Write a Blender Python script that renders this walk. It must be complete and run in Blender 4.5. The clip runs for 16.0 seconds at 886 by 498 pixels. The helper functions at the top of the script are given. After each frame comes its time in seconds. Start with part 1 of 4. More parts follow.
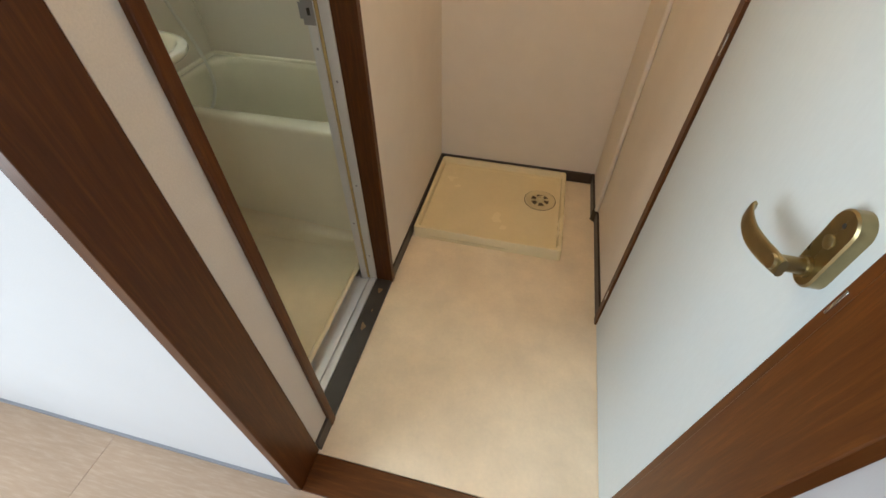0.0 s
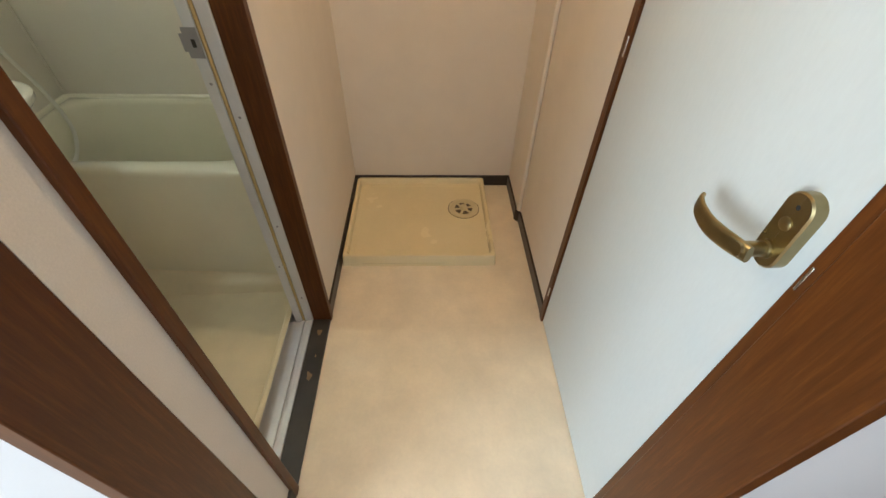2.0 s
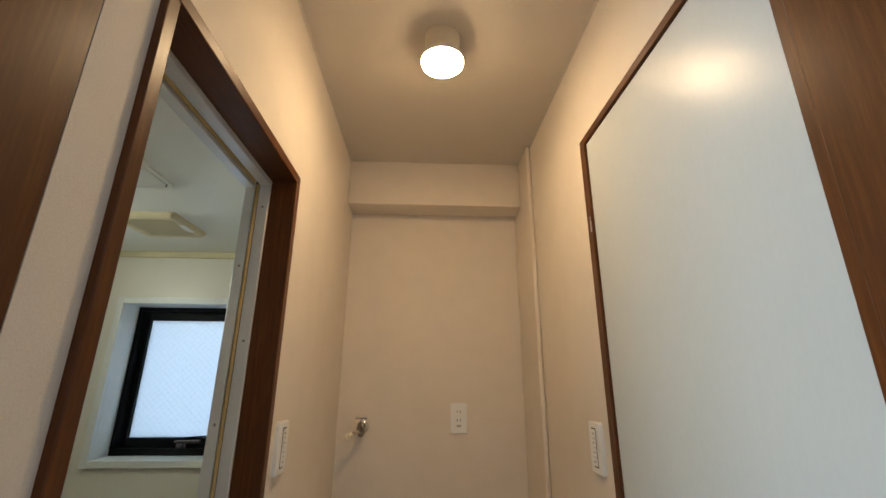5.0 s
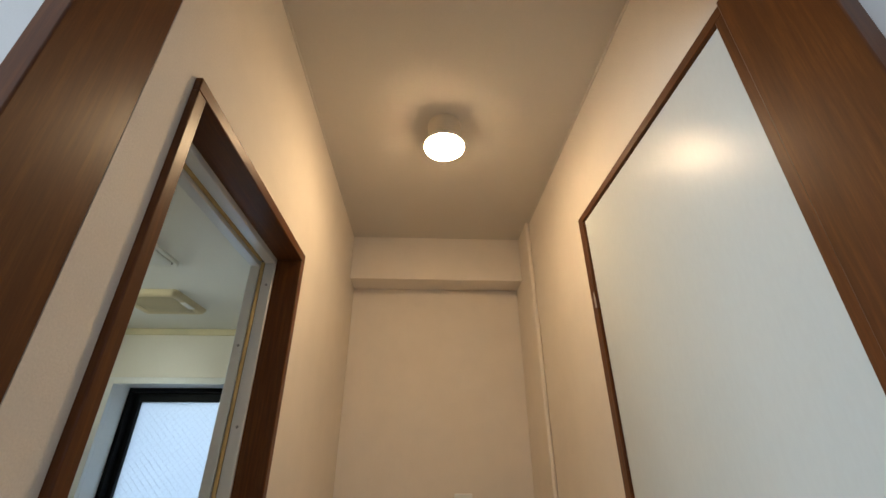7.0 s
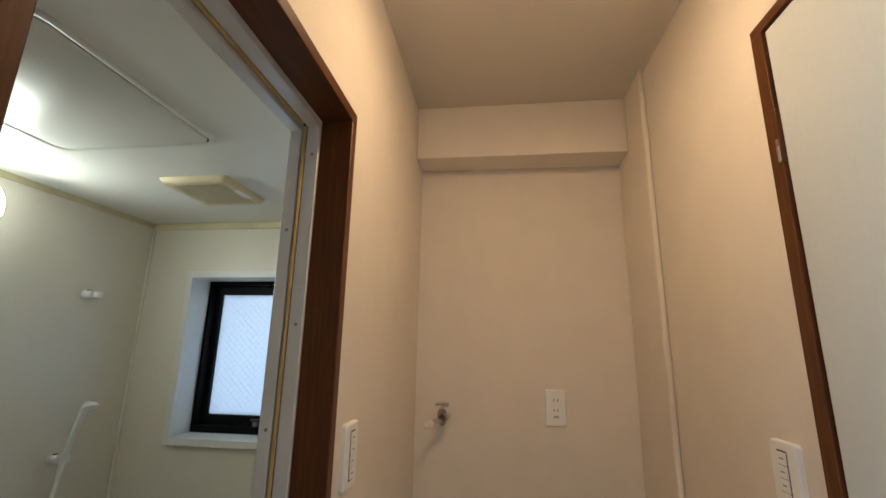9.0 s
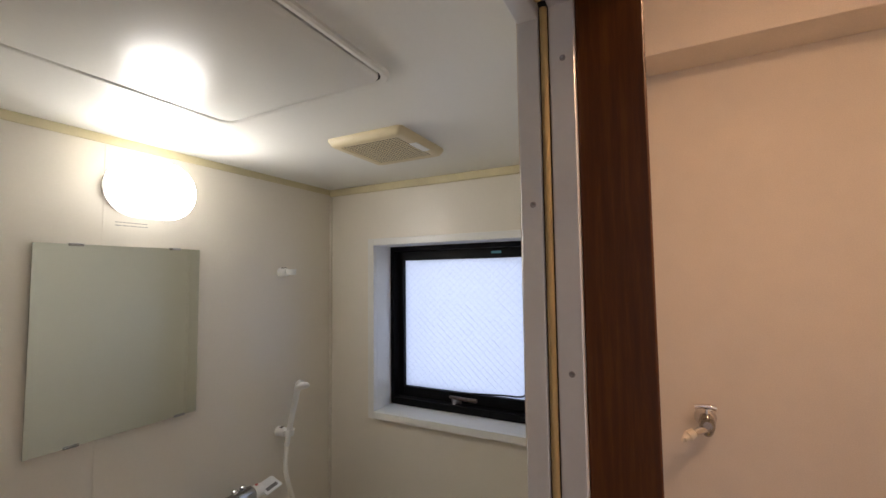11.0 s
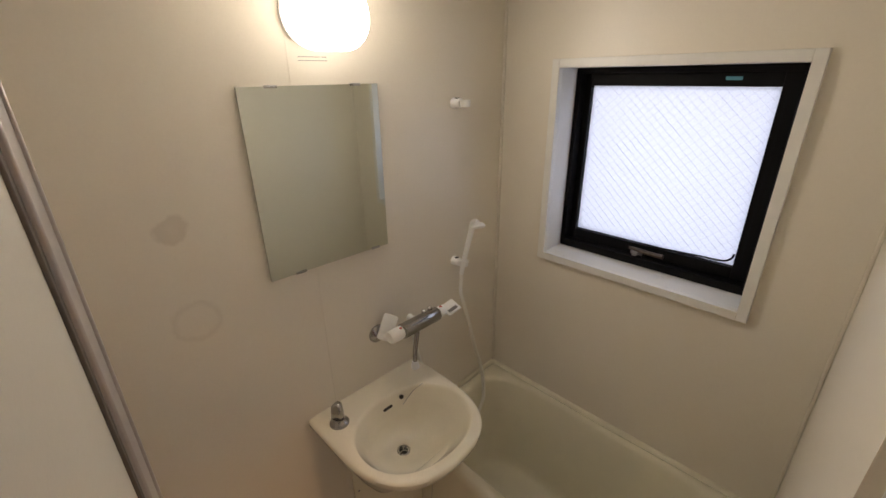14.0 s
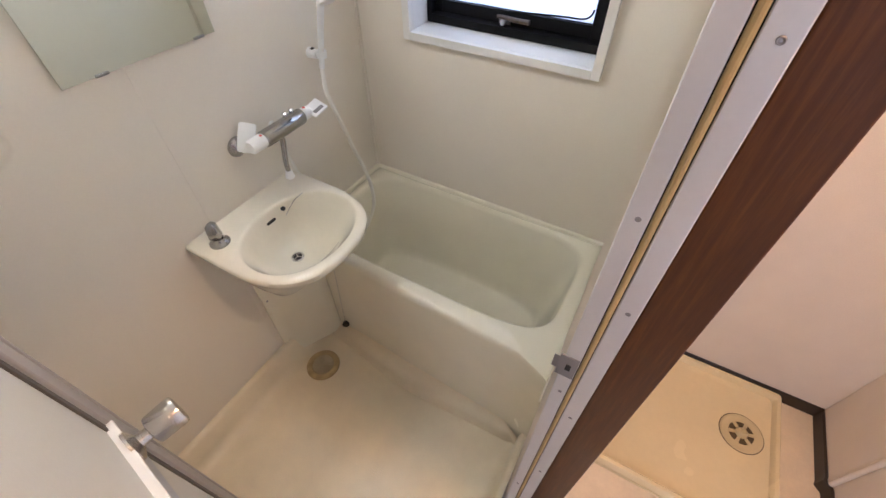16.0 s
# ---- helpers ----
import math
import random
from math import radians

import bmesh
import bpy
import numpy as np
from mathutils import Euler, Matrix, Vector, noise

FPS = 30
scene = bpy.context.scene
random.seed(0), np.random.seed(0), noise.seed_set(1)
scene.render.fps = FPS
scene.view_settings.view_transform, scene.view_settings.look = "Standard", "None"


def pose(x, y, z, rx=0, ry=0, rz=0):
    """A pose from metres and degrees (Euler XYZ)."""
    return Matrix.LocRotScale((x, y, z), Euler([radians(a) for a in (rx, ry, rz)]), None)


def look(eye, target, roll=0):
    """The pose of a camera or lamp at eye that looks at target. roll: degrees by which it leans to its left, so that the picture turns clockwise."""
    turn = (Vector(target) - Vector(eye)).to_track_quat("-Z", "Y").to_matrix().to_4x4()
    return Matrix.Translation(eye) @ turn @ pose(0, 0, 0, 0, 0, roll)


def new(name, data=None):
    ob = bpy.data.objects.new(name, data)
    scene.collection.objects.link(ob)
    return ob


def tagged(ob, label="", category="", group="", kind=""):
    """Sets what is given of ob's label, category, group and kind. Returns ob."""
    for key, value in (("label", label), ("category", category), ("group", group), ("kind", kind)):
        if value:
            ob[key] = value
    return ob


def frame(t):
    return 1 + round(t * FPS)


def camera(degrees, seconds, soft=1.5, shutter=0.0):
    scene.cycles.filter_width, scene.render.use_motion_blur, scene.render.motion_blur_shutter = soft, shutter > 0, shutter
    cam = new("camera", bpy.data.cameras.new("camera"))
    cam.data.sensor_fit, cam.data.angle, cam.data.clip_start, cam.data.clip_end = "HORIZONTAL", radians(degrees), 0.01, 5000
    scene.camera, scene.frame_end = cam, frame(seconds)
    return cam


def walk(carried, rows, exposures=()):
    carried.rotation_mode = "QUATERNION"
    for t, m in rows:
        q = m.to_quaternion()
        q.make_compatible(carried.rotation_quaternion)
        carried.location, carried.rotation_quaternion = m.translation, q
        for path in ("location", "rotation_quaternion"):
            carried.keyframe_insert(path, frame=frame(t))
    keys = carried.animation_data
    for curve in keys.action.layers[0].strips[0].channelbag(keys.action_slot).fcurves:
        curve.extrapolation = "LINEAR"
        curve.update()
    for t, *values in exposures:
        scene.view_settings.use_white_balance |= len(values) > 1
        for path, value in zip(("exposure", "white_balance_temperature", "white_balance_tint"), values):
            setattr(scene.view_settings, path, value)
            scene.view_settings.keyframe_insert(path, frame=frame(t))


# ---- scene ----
cam = camera(93.5, 16.0)
PATH = [
    (0, (0.451, 0.163, 1.295), (0.127, 1.51, -0.148), 0.2),
    (0.5, (0.417, 0.203, 1.298), (0.336, 1.56, -0.169), 0.9),
    (1, (0.386, 0.211, 1.295), (0.432, 1.546, -0.193), 2.3),
    (1.5, (0.36, 0.215, 1.286), (0.444, 1.558, -0.194), 2.4),
    (2, (0.37, 0.217, 1.286), (0.439, 1.64, -0.118), 1.7),
    (2.5, (0.366, 0.202, 1.311), (0.434, 1.847, 0.176), 1.1),
    (3, (0.358, 0.178, 1.352), (0.436, 2.035, 0.588), 1.1),
    (3.5, (0.369, 0.159, 1.346), (0.436, 2.129, 1.008), 1.0),
    (4, (0.367, 0.136, 1.385), (0.434, 2.134, 1.415), 0.6),
    (4.5, (0.353, 0.123, 1.398), (0.438, 2.092, 1.737), 0.3),
    (5, (0.353, 0.12, 1.403), (0.437, 2.03, 1.992), 0.3),
    (5.2, (0.347, 0.114, 1.402), (0.437, 1.993, 2.084), 0.2),
    (7.5, (0.34, 0.116, 1.419), (0.411, 1.897, 2.326), -0.2),
    (8, (0.311, 0.165, 1.42), (0.321, 2.014, 2.183), 0.2),
    (8.5, (0.31, 0.292, 1.428), (0.208, 2.2, 2.021), 0.7),
    (8.7, (0.307, 0.336, 1.437), (0.15, 2.258, 1.967), 0.9),
    (11, (0.014, 0.687, 1.588), (-0.903, 2.461, 1.712), -0.7),
    (11.5, (-0.079, 0.704, 1.631), (-1.176, 2.374, 1.708), -1.1),
    (12, (-0.145, 0.706, 1.675), (-1.386, 2.274, 1.691), -1.3),
    (12.5, (-0.192, 0.711, 1.704), (-1.533, 2.192, 1.614), -1.5),
    (13, (-0.197, 0.71, 1.707), (-1.58, 2.132, 1.448), -1.5),
    (13.5, (-0.198, 0.72, 1.704), (-1.573, 2.077, 1.186), -1.3),
    (14, (-0.202, 0.725, 1.685), (-1.521, 2.018, 0.916), -0.8),
    (14.5, (-0.206, 0.736, 1.669), (-1.426, 1.948, 0.648), -0.6),
    (15, (-0.19, 0.746, 1.652), (-1.285, 1.881, 0.422), -1.1),
    (15.5, (-0.177, 0.757, 1.625), (-1.101, 1.885, 0.257), -1.4),
    (16, (-0.122, 0.762, 1.596), (-0.811, 1.943, 0.136), -0.5),
]
walk(cam, [(t, look(eye, target, roll)) for t, eye, target, roll in PATH], [
    (0.0, 1.6, 6450, 6),
    (1.5, 1.8, 6400, 5),
    (2.5, 1.75, 6300, 5),
    (3.5, 1.6, 6350, 6),
    (5.0, 0.95, 6200, 5),
    (8.5, 0.92, 6050, 6),
    (11.0, 1.1, 6450, 25),
    (13.0, 1.0, 6700, 26),
    (14.5, 1.52, 7500, 28),
    (15.5, 1.9, 6200, 26),
    (16.0, 2.35, 5950, 27),
])
ROOM_W, BATH_WIN_W, LAMP_E, BLAMP_E = 22.0, 2.1, 64.0, 16.0

# world, sun and large lights
world = bpy.data.worlds.new("world")
scene.world = world
world.use_nodes = True
wn = world.node_tree.nodes
sky = wn.new("ShaderNodeTexSky")
sky.sky_type, sky.sun_disc = "NISHITA", False
sky.sun_elevation, sky.sun_rotation = radians(50), radians(150)
world.node_tree.links.new(sky.outputs[0], wn["Background"].inputs[0])
wn["Background"].inputs[1].default_value = 0.1

sun = new("sun", bpy.data.lights.new("sun", "SUN"))
sun.data.energy, sun.data.angle, sun.data.color = 1.5, radians(12), (1.0, 0.96, 0.9)
sun.matrix_world = look((2.0, -4.0, 6.0), (0.0, 0.0, 0.0))


def area(name, m, w, h, power, colour):
    ob = new(name, bpy.data.lights.new(name, "AREA"))
    ob.data.shape, ob.data.size, ob.data.size_y, ob.data.energy, ob.data.color = "RECTANGLE", w, h, power, colour
    ob.matrix_world = m
    return ob


# the sky's light in the window of the outer room and behind the frosted bath window
area("daylight_room_window", look((-1.58, -0.95, 1.2), (0.0, -0.95, 1.2)), 1.5, 1.8, ROOM_W, (0.80, 0.90, 1.0))
area("daylight_bath_window", look((-0.655, 2.62, 1.45), (-0.655, 2.0, 1.42)), 0.9, 0.9, BATH_WIN_W, (0.76, 0.87, 1.0))


# ---- materials ----
def nodes_of(name):
    m = bpy.data.materials.new(name)
    m.use_nodes = True
    nt = m.node_tree
    return m, nt, nt.nodes["Principled BSDF"]


def ramp(nt, fac, stops):
    r = nt.nodes.new("ShaderNodeValToRGB")
    while len(r.color_ramp.elements) < len(stops):
        r.color_ramp.elements.new(0.5)
    for e, (p, c) in zip(r.color_ramp.elements, stops):
        e.position, e.color = p, (*c, 1)
    nt.links.new(fac, r.inputs[0])
    return r.outputs[0]


def noise_of(nt, scale, stretch=(1, 1, 1), detail=4.0, rough=0.6):
    tc, mp, n = nt.nodes.new("ShaderNodeTexCoord"), nt.nodes.new("ShaderNodeMapping"), nt.nodes.new("ShaderNodeTexNoise")
    mp.inputs["Scale"].default_value = stretch
    n.inputs["Scale"].default_value, n.inputs["Detail"].default_value, n.inputs["Roughness"].default_value = scale, detail, rough
    nt.links.new(tc.outputs["Object"], mp.inputs[0])
    nt.links.new(mp.outputs[0], n.inputs[0])
    return n.outputs[0]


def bump_of(nt, b, height, strength, distance=0.001, chain=None):
    bp = nt.nodes.new("ShaderNodeBump")
    bp.inputs["Strength"].default_value, bp.inputs["Distance"].default_value = strength, distance
    nt.links.new(height, bp.inputs["Height"])
    if chain:
        nt.links.new(chain, bp.inputs["Normal"])
    nt.links.new(bp.outputs[0], b.inputs["Normal"])
    return bp.outputs[0]


def shade(c, k):
    return tuple(min(1.0, v * k) for v in c)


def surface(name, colour, rough=0.5, metal=0.0, var=0.06, scale=3.0, grain=60.0, grain_var=0.03, bump=0.1, stretch=(1, 1, 1), rough_var=0.08, coat=0.0, spec=0.5):
    """A plain surface with broad stains, fine grain, fine relief and uneven gloss."""
    m, nt, b = nodes_of(name)
    broad, fine = noise_of(nt, scale, stretch, 3), noise_of(nt, grain, stretch, 5)
    a = ramp(nt, broad, [(0.3, shade(colour, 1 - var)), (0.7, shade(colour, 1 + var))])
    g = ramp(nt, fine, [(0.3, (1 - grain_var,) * 3), (0.7, (1, 1, 1))])
    mix = nt.nodes.new("ShaderNodeMix")
    mix.data_type, mix.blend_type = "RGBA", "MULTIPLY"
    mix.inputs[0].default_value = 1.0
    nt.links.new(a, mix.inputs[6])
    nt.links.new(g, mix.inputs[7])
    nt.links.new(mix.outputs[2], b.inputs["Base Color"])
    rr = nt.nodes.new("ShaderNodeMapRange")
    rr.inputs[3].default_value, rr.inputs[4].default_value = max(0.02, rough - rough_var), min(1, rough + rough_var)
    nt.links.new(broad, rr.inputs[0])
    nt.links.new(rr.outputs[0], b.inputs["Roughness"])
    b.inputs["Metallic"].default_value = metal
    b.inputs["Coat Weight"].default_value = coat
    b.inputs["Specular IOR Level"].default_value = spec
    if bump:
        bump_of(nt, b, fine, bump, 0.0006)
    return m


def wood(name, dark, light, stretch, rough=0.40, coat=0.08):
    m, nt, b = nodes_of(name)
    grain, broad = noise_of(nt, 42.0, stretch, 8, 0.7), noise_of(nt, 4.5, tuple(0.2 + 0.4 * s for s in stretch), 3)
    c = ramp(nt, grain, [(0.32, dark), (0.5, tuple((a + 2 * d) / 3 for a, d in zip(light, dark))), (0.68, light)])
    s = ramp(nt, broad, [(0.3, (0.84, 0.84, 0.84)), (0.7, (1, 1, 1))])
    mix = nt.nodes.new("ShaderNodeMix")
    mix.data_type, mix.blend_type = "RGBA", "MULTIPLY"
    mix.inputs[0].default_value = 1.0
    nt.links.new(c, mix.inputs[6])
    nt.links.new(s, mix.inputs[7])
    nt.links.new(mix.outputs[2], b.inputs["Base Color"])
    b.inputs["Roughness"].default_value = rough
    b.inputs["Coat Weight"].default_value = coat
    b.inputs["Specular IOR Level"].default_value = 0.27
    b.inputs["Coat Roughness"].default_value = 0.25
    bump_of(nt, b, grain, 0.25, 0.0005)
    return m


def glow(name, colour, strength):
    m, nt, b = nodes_of(name)
    b.inputs["Base Color"].default_value = (0.9, 0.9, 0.88, 1)
    b.inputs["Emission Color"].default_value = (*colour, 1)
    b.inputs["Emission Strength"].default_value = strength
    return m


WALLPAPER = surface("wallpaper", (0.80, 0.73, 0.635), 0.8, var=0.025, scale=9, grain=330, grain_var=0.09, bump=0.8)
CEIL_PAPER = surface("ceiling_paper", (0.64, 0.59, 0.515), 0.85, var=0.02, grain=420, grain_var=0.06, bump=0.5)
ROOM_PAPER = surface("room_wallpaper", (0.69, 0.68, 0.68), 0.85, var=0.02, grain=400, grain_var=0.04, bump=0.4)
VINYL = surface("vinyl_floor", (0.86, 0.74, 0.56), 0.36, var=0.085, scale=6.0, grain=90, grain_var=0.06, bump=0.12)
FRAME_V = wood("brown_wood_upright", (0.078, 0.0225, 0.0042), (0.148, 0.0470, 0.0080), (3, 3, 0.18))
FRAME_H = wood("brown_wood_along", (0.078, 0.0225, 0.0042), (0.148, 0.0470, 0.0080), (3, 0.18, 3))
FRAME_X = wood("brown_wood_across", (0.078, 0.0225, 0.0042), (0.148, 0.0470, 0.0080), (0.18, 3, 3))
DARKSILL = surface("dark_worn_sill", (0.035, 0.028, 0.024), 0.38, var=0.3, scale=9, bump=0.15)
BARE = surface("bare_wood", (0.24, 0.15, 0.075), 0.7, var=0.2, scale=30)
SKIRT = surface("dark_vinyl_skirting", (0.035, 0.025, 0.02), 0.4, var=0.15)
DOOR_WHITE = surface("pale_door_print", (0.61, 0.655, 0.66), 0.31, var=0.015, scale=1.5, grain=160, grain_var=0.035, bump=0.05, stretch=(1, 1, 0.3), coat=0.0, spec=0.20, rough_var=0.02)
BRASS = surface("antique_brass", (0.34, 0.27, 0.14), 0.30, metal=1.0, var=0.14, scale=25, grain=300, bump=0.12, stretch=(1, 1, 1))
STEEL = surface("brushed_steel", (0.62, 0.6, 0.57), 0.27, metal=1.0, var=0.05, scale=10, grain=200, bump=0.08, stretch=(0.1, 1, 1))
CHROME = surface("chrome", (0.75, 0.75, 0.75), 0.1, metal=1.0, var=0.03, bump=0.0, rough_var=0.03)
SATIN = surface("satin_chrome", (0.42, 0.42, 0.43), 0.28, metal=1.0, var=0.05, bump=0.0)
ALU = surface("aluminium", (0.56, 0.565, 0.60), 0.42, metal=0.55, var=0.05, scale=6, grain=150, bump=0.05)
LEAD = surface("dull_latch_metal", (0.32, 0.31, 0.31), 0.5, metal=0.6, var=0.1)
# aluminium lightened in its base colour for the bright sheen on the doorway channels
ALU_SHEEN = surface("pale_sheen_aluminium", (0.72, 0.715, 0.70), 0.36, metal=0.3, var=0.05, scale=6, grain=150, bump=0.05)
CORD = surface("yellowed_gasket", (0.50, 0.36, 0.15), 0.55, var=0.15, scale=15)
FRP = surface("bath_panel", (0.78, 0.725, 0.625), 0.38, var=0.012, scale=1.6, grain=180, grain_var=0.025, bump=0.1, rough_var=0.02)
FRP_CEIL = surface("bath_ceiling_panel", (0.84, 0.83, 0.78), 0.36, var=0.012, scale=1.6, grain=160, grain_var=0.02, bump=0.05, rough_var=0.02, spec=0.20)
TUBM = surface("tub_ivory", (0.83, 0.79, 0.64), 0.24, var=0.04, scale=3, grain=200, grain_var=0.02, bump=0.03, coat=0.25)
BASINM = surface("basin_ivory", (0.83, 0.775, 0.64), 0.16, var=0.03, scale=3, bump=0.0, coat=0.35)
BFLOOR = surface("bath_floor_ivory", (0.75, 0.66, 0.48), 0.34, var=0.07, scale=5, grain=240, grain_var=0.05, bump=0.25)
PANM = surface("pan_ivory", (0.82, 0.71, 0.45), 0.25, var=0.035, scale=4, bump=0.03, coat=0.2)
PANRING = surface("pan_trap_plastic", (0.66, 0.56, 0.33), 0.35, var=0.1)
TRIMY = surface("yellowed_trim", (0.66, 0.58, 0.36), 0.4, var=0.12, scale=5)
VENTM = surface("yellowed_vent_plastic", (0.70, 0.60, 0.39), 0.4, var=0.06)
WHITEP = surface("white_plastic", (0.86, 0.86, 0.84), 0.3, var=0.02, bump=0.0)
HOSEM = surface("hose_plastic", (0.82, 0.80, 0.73), 0.35, var=0.04)
WINTRIM = surface("white_window_trim", (0.78, 0.77, 0.73), 0.35, var=0.03)
BLACK = surface("black_window_alu", (0.006, 0.006, 0.007), 0.5, var=0.2, spec=0.12)
DARK = surface("dark_gap", (0.02, 0.018, 0.016), 0.7)
GREYBAR = surface("grey_print", (0.22, 0.21, 0.2), 0.6)
RED = surface("red_print", (0.55, 0.06, 0.05), 0.5)
BLUE = surface("blue_sticker", (0.08, 0.35, 0.45), 0.5)
RUBBER = surface("black_rubber", (0.02, 0.02, 0.02), 0.5)
OFFW = surface("cream_plastic", (0.72, 0.66, 0.54), 0.35)
OAK = wood("pale_oak_laminate", (0.50, 0.345, 0.23), (0.60, 0.44, 0.315), (0.3, 3, 3), 0.35, 0.2)
LAMPW = glow("warm_lamp_cover", (1.0, 0.66, 0.36), LAMP_E)
LAMPS = glow("bath_lamp_side", (0.96, 1.0, 0.87), 2.0)
LAMPB = glow("bath_lamp_cover", (0.96, 1.0, 0.87), BLAMP_E)


def mirror_material():
    m, nt, b = nodes_of("mirror")
    b.inputs["Base Color"].default_value = (0.72, 0.77, 0.73, 1)
    b.inputs["Metallic"].default_value, b.inputs["Roughness"].default_value = 1.0, 0.03
    return m


def frosted_glass():
    m, nt, b = nodes_of("frosted_glass")
    tr, gl, mx = nt.nodes.new("ShaderNodeBsdfTranslucent"), nt.nodes.new("ShaderNodeBsdfGlossy"), nt.nodes.new("ShaderNodeMixShader")
    n = noise_of(nt, 260, (1, 1, 1), 2)
    c = ramp(nt, n, [(0.3, (0.80, 0.84, 0.88)), (0.7, (0.92, 0.95, 0.98))])
    nt.links.new(c, tr.inputs[0])
    gl.inputs["Roughness"].default_value = 0.35
    mx.inputs[0].default_value = 0.04
    nt.links.new(tr.outputs[0], mx.inputs[1])
    nt.links.new(gl.outputs[0], mx.inputs[2])
    nt.links.new(mx.outputs[0], nt.nodes["Material Output"].inputs[0])
    return m


def stained_panel():
    """The bath panel with two round stains, as its neighbours otherwise."""
    m = FRP.copy()
    m.name = "bath_panel_stained"
    nt = m.node_tree
    b = nt.nodes["Principled BSDF"]
    base = b.inputs["Base Color"].links[0].from_socket
    tc = nt.nodes.new("ShaderNodeTexCoord")
    for (y, z, r0, r1, amount) in ((0.893, 1.398, 0.0, 0.034, 0.24), (0.895, 1.177, 0.046, 0.056, 0.12)):
        d = nt.nodes.new("ShaderNodeVectorMath")
        d.operation = "DISTANCE"
        d.inputs[1].default_value = (-1.175, y, z)
        w = noise_of(nt, 22, (1, 1, 1), 3)
        nt.links.new(tc.outputs["Object"], d.inputs[0])
        add = nt.nodes.new("ShaderNodeMath")
        add.operation = "MULTIPLY_ADD"
        add.inputs[1].default_value = 0.03
        nt.links.new(w, add.inputs[0])
        nt.links.new(d.outputs["Value"], add.inputs[2])
        o = 0.015
        lo = [(0.0, (0.6 if r0 == 0 else 0.15,) * 3)] if r0 == 0 else [(0.0, (0.15,) * 3), (10 * (r0 + o - 0.008), (0.15,) * 3), (10 * (r0 + o), (1,) * 3)]
        sc = nt.nodes.new("ShaderNodeMath")
        sc.operation = "MULTIPLY"
        sc.inputs[1].default_value = 10.0
        nt.links.new(add.outputs[0], sc.inputs[0])
        fac = ramp(nt, sc.outputs[0], lo + [(10 * (r1 + o - 0.008), (1.0,) * 3), (10 * (r1 + o), (0.0,) * 3)])
        f2 = nt.nodes.new("ShaderNodeMath")
        f2.operation = "MULTIPLY"
        f2.inputs[1].default_value = amount
        nt.links.new(fac, f2.inputs[0])
        mix = nt.nodes.new("ShaderNodeMix")
        mix.data_type = "RGBA"
        mix.inputs[7].default_value = (0.30, 0.22, 0.14, 1)
        nt.links.new(f2.outputs[0], mix.inputs[0])
        nt.links.new(base, mix.inputs[6])
        base = mix.outputs[2]
    nt.links.new(base, b.inputs["Base Color"])
    return m


MIRROR, FROST, FRP_W = mirror_material(), frosted_glass(), stained_panel()


# ---- mesh helpers ----
def finish(name, bm, material, smooth=35, bevel=0.0):
    bmesh.ops.recalc_face_normals(bm, faces=bm.faces)
    me = bpy.data.meshes.new(name)
    bm.to_mesh(me)
    bm.free()
    me.materials.append(material)
    if smooth:
        for p in me.polygons:
            p.use_smooth = True
        me.set_sharp_from_angle(angle=radians(smooth))
    ob = new(name, me)
    if bevel:
        mod = ob.modifiers.new("bevel", "BEVEL")
        mod.width, mod.segments, mod.limit_method, mod.angle_limit = bevel, 2, "ANGLE", radians(40)
    return ob


def part(name, bm, material, parent=None, label="", bevel=0.0, smooth=35):
    ob = finish(name, bm, material, smooth, bevel)
    ob.parent = parent
    return tagged(ob, label)


def thing(name, m, label, category, group="", kind=""):
    ob = new(name)
    ob.empty_display_size = 0.05
    ob.matrix_world = m
    return tagged(ob, label, category, group, kind)


def setting(name, bm, material, label="", bevel=0.0, smooth=35):
    return tagged(finish(name, bm, material, smooth, bevel), label, kind="structure")


def box(bm, x0, x1, y0, y1, z0, z1):
    v = [bm.verts.new((x, y, z)) for x in (x0, x1) for y in (y0, y1) for z in (z0, z1)]
    for f in ((0, 1, 3, 2), (4, 6, 7, 5), (0, 4, 5, 1), (2, 3, 7, 6), (0, 2, 6, 4), (1, 5, 7, 3)):
        bm.faces.new([v[i] for i in f])
    return bm


def boxm(*a):
    return box(bmesh.new(), *a)


def loft(bm, rings, closed=True, cap0=True, cap1=True):
    vs = [[bm.verts.new(p) for p in r] for r in rings]
    n = len(vs[0])
    for a, b in zip(vs, vs[1:]):
        for i in range(n if closed else n - 1):
            j = (i + 1) % n
            bm.faces.new((a[i], a[j], b[j], b[i]))
    if cap0:
        bm.faces.new(vs[0])
    if cap1:
        bm.faces.new(vs[-1])
    return bm


def frame_of(d):
    d = Vector(d).normalized()
    u = d.cross(Vector((0, 0, 1)) if abs(d.z) < 0.9 else Vector((1, 0, 0))).normalized()
    return u, d.cross(u)


def cyl(bm, p0, p1, r0, r1=None, seg=24):
    r1 = r0 if r1 is None else r1
    p0, p1 = Vector(p0), Vector(p1)
    u, w = frame_of(p1 - p0)
    ring = lambda p, r: [p + u * (r * math.cos(2 * math.pi * i / seg)) + w * (r * math.sin(2 * math.pi * i / seg)) for i in range(seg)]
    return loft(bm, [ring(p0, r0), ring(p1, r1)])


def lathe(bm, p, d, profile, seg=32):
    """Turned round the axis d from p: (distance along it, radius)."""
    p, d = Vector(p), Vector(d).normalized()
    u, w = frame_of(d)
    return loft(bm, [[p + d * h + u * (r * math.cos(2 * math.pi * i / seg)) + w * (r * math.sin(2 * math.pi * i / seg)) for i in range(seg)] for h, r in profile])


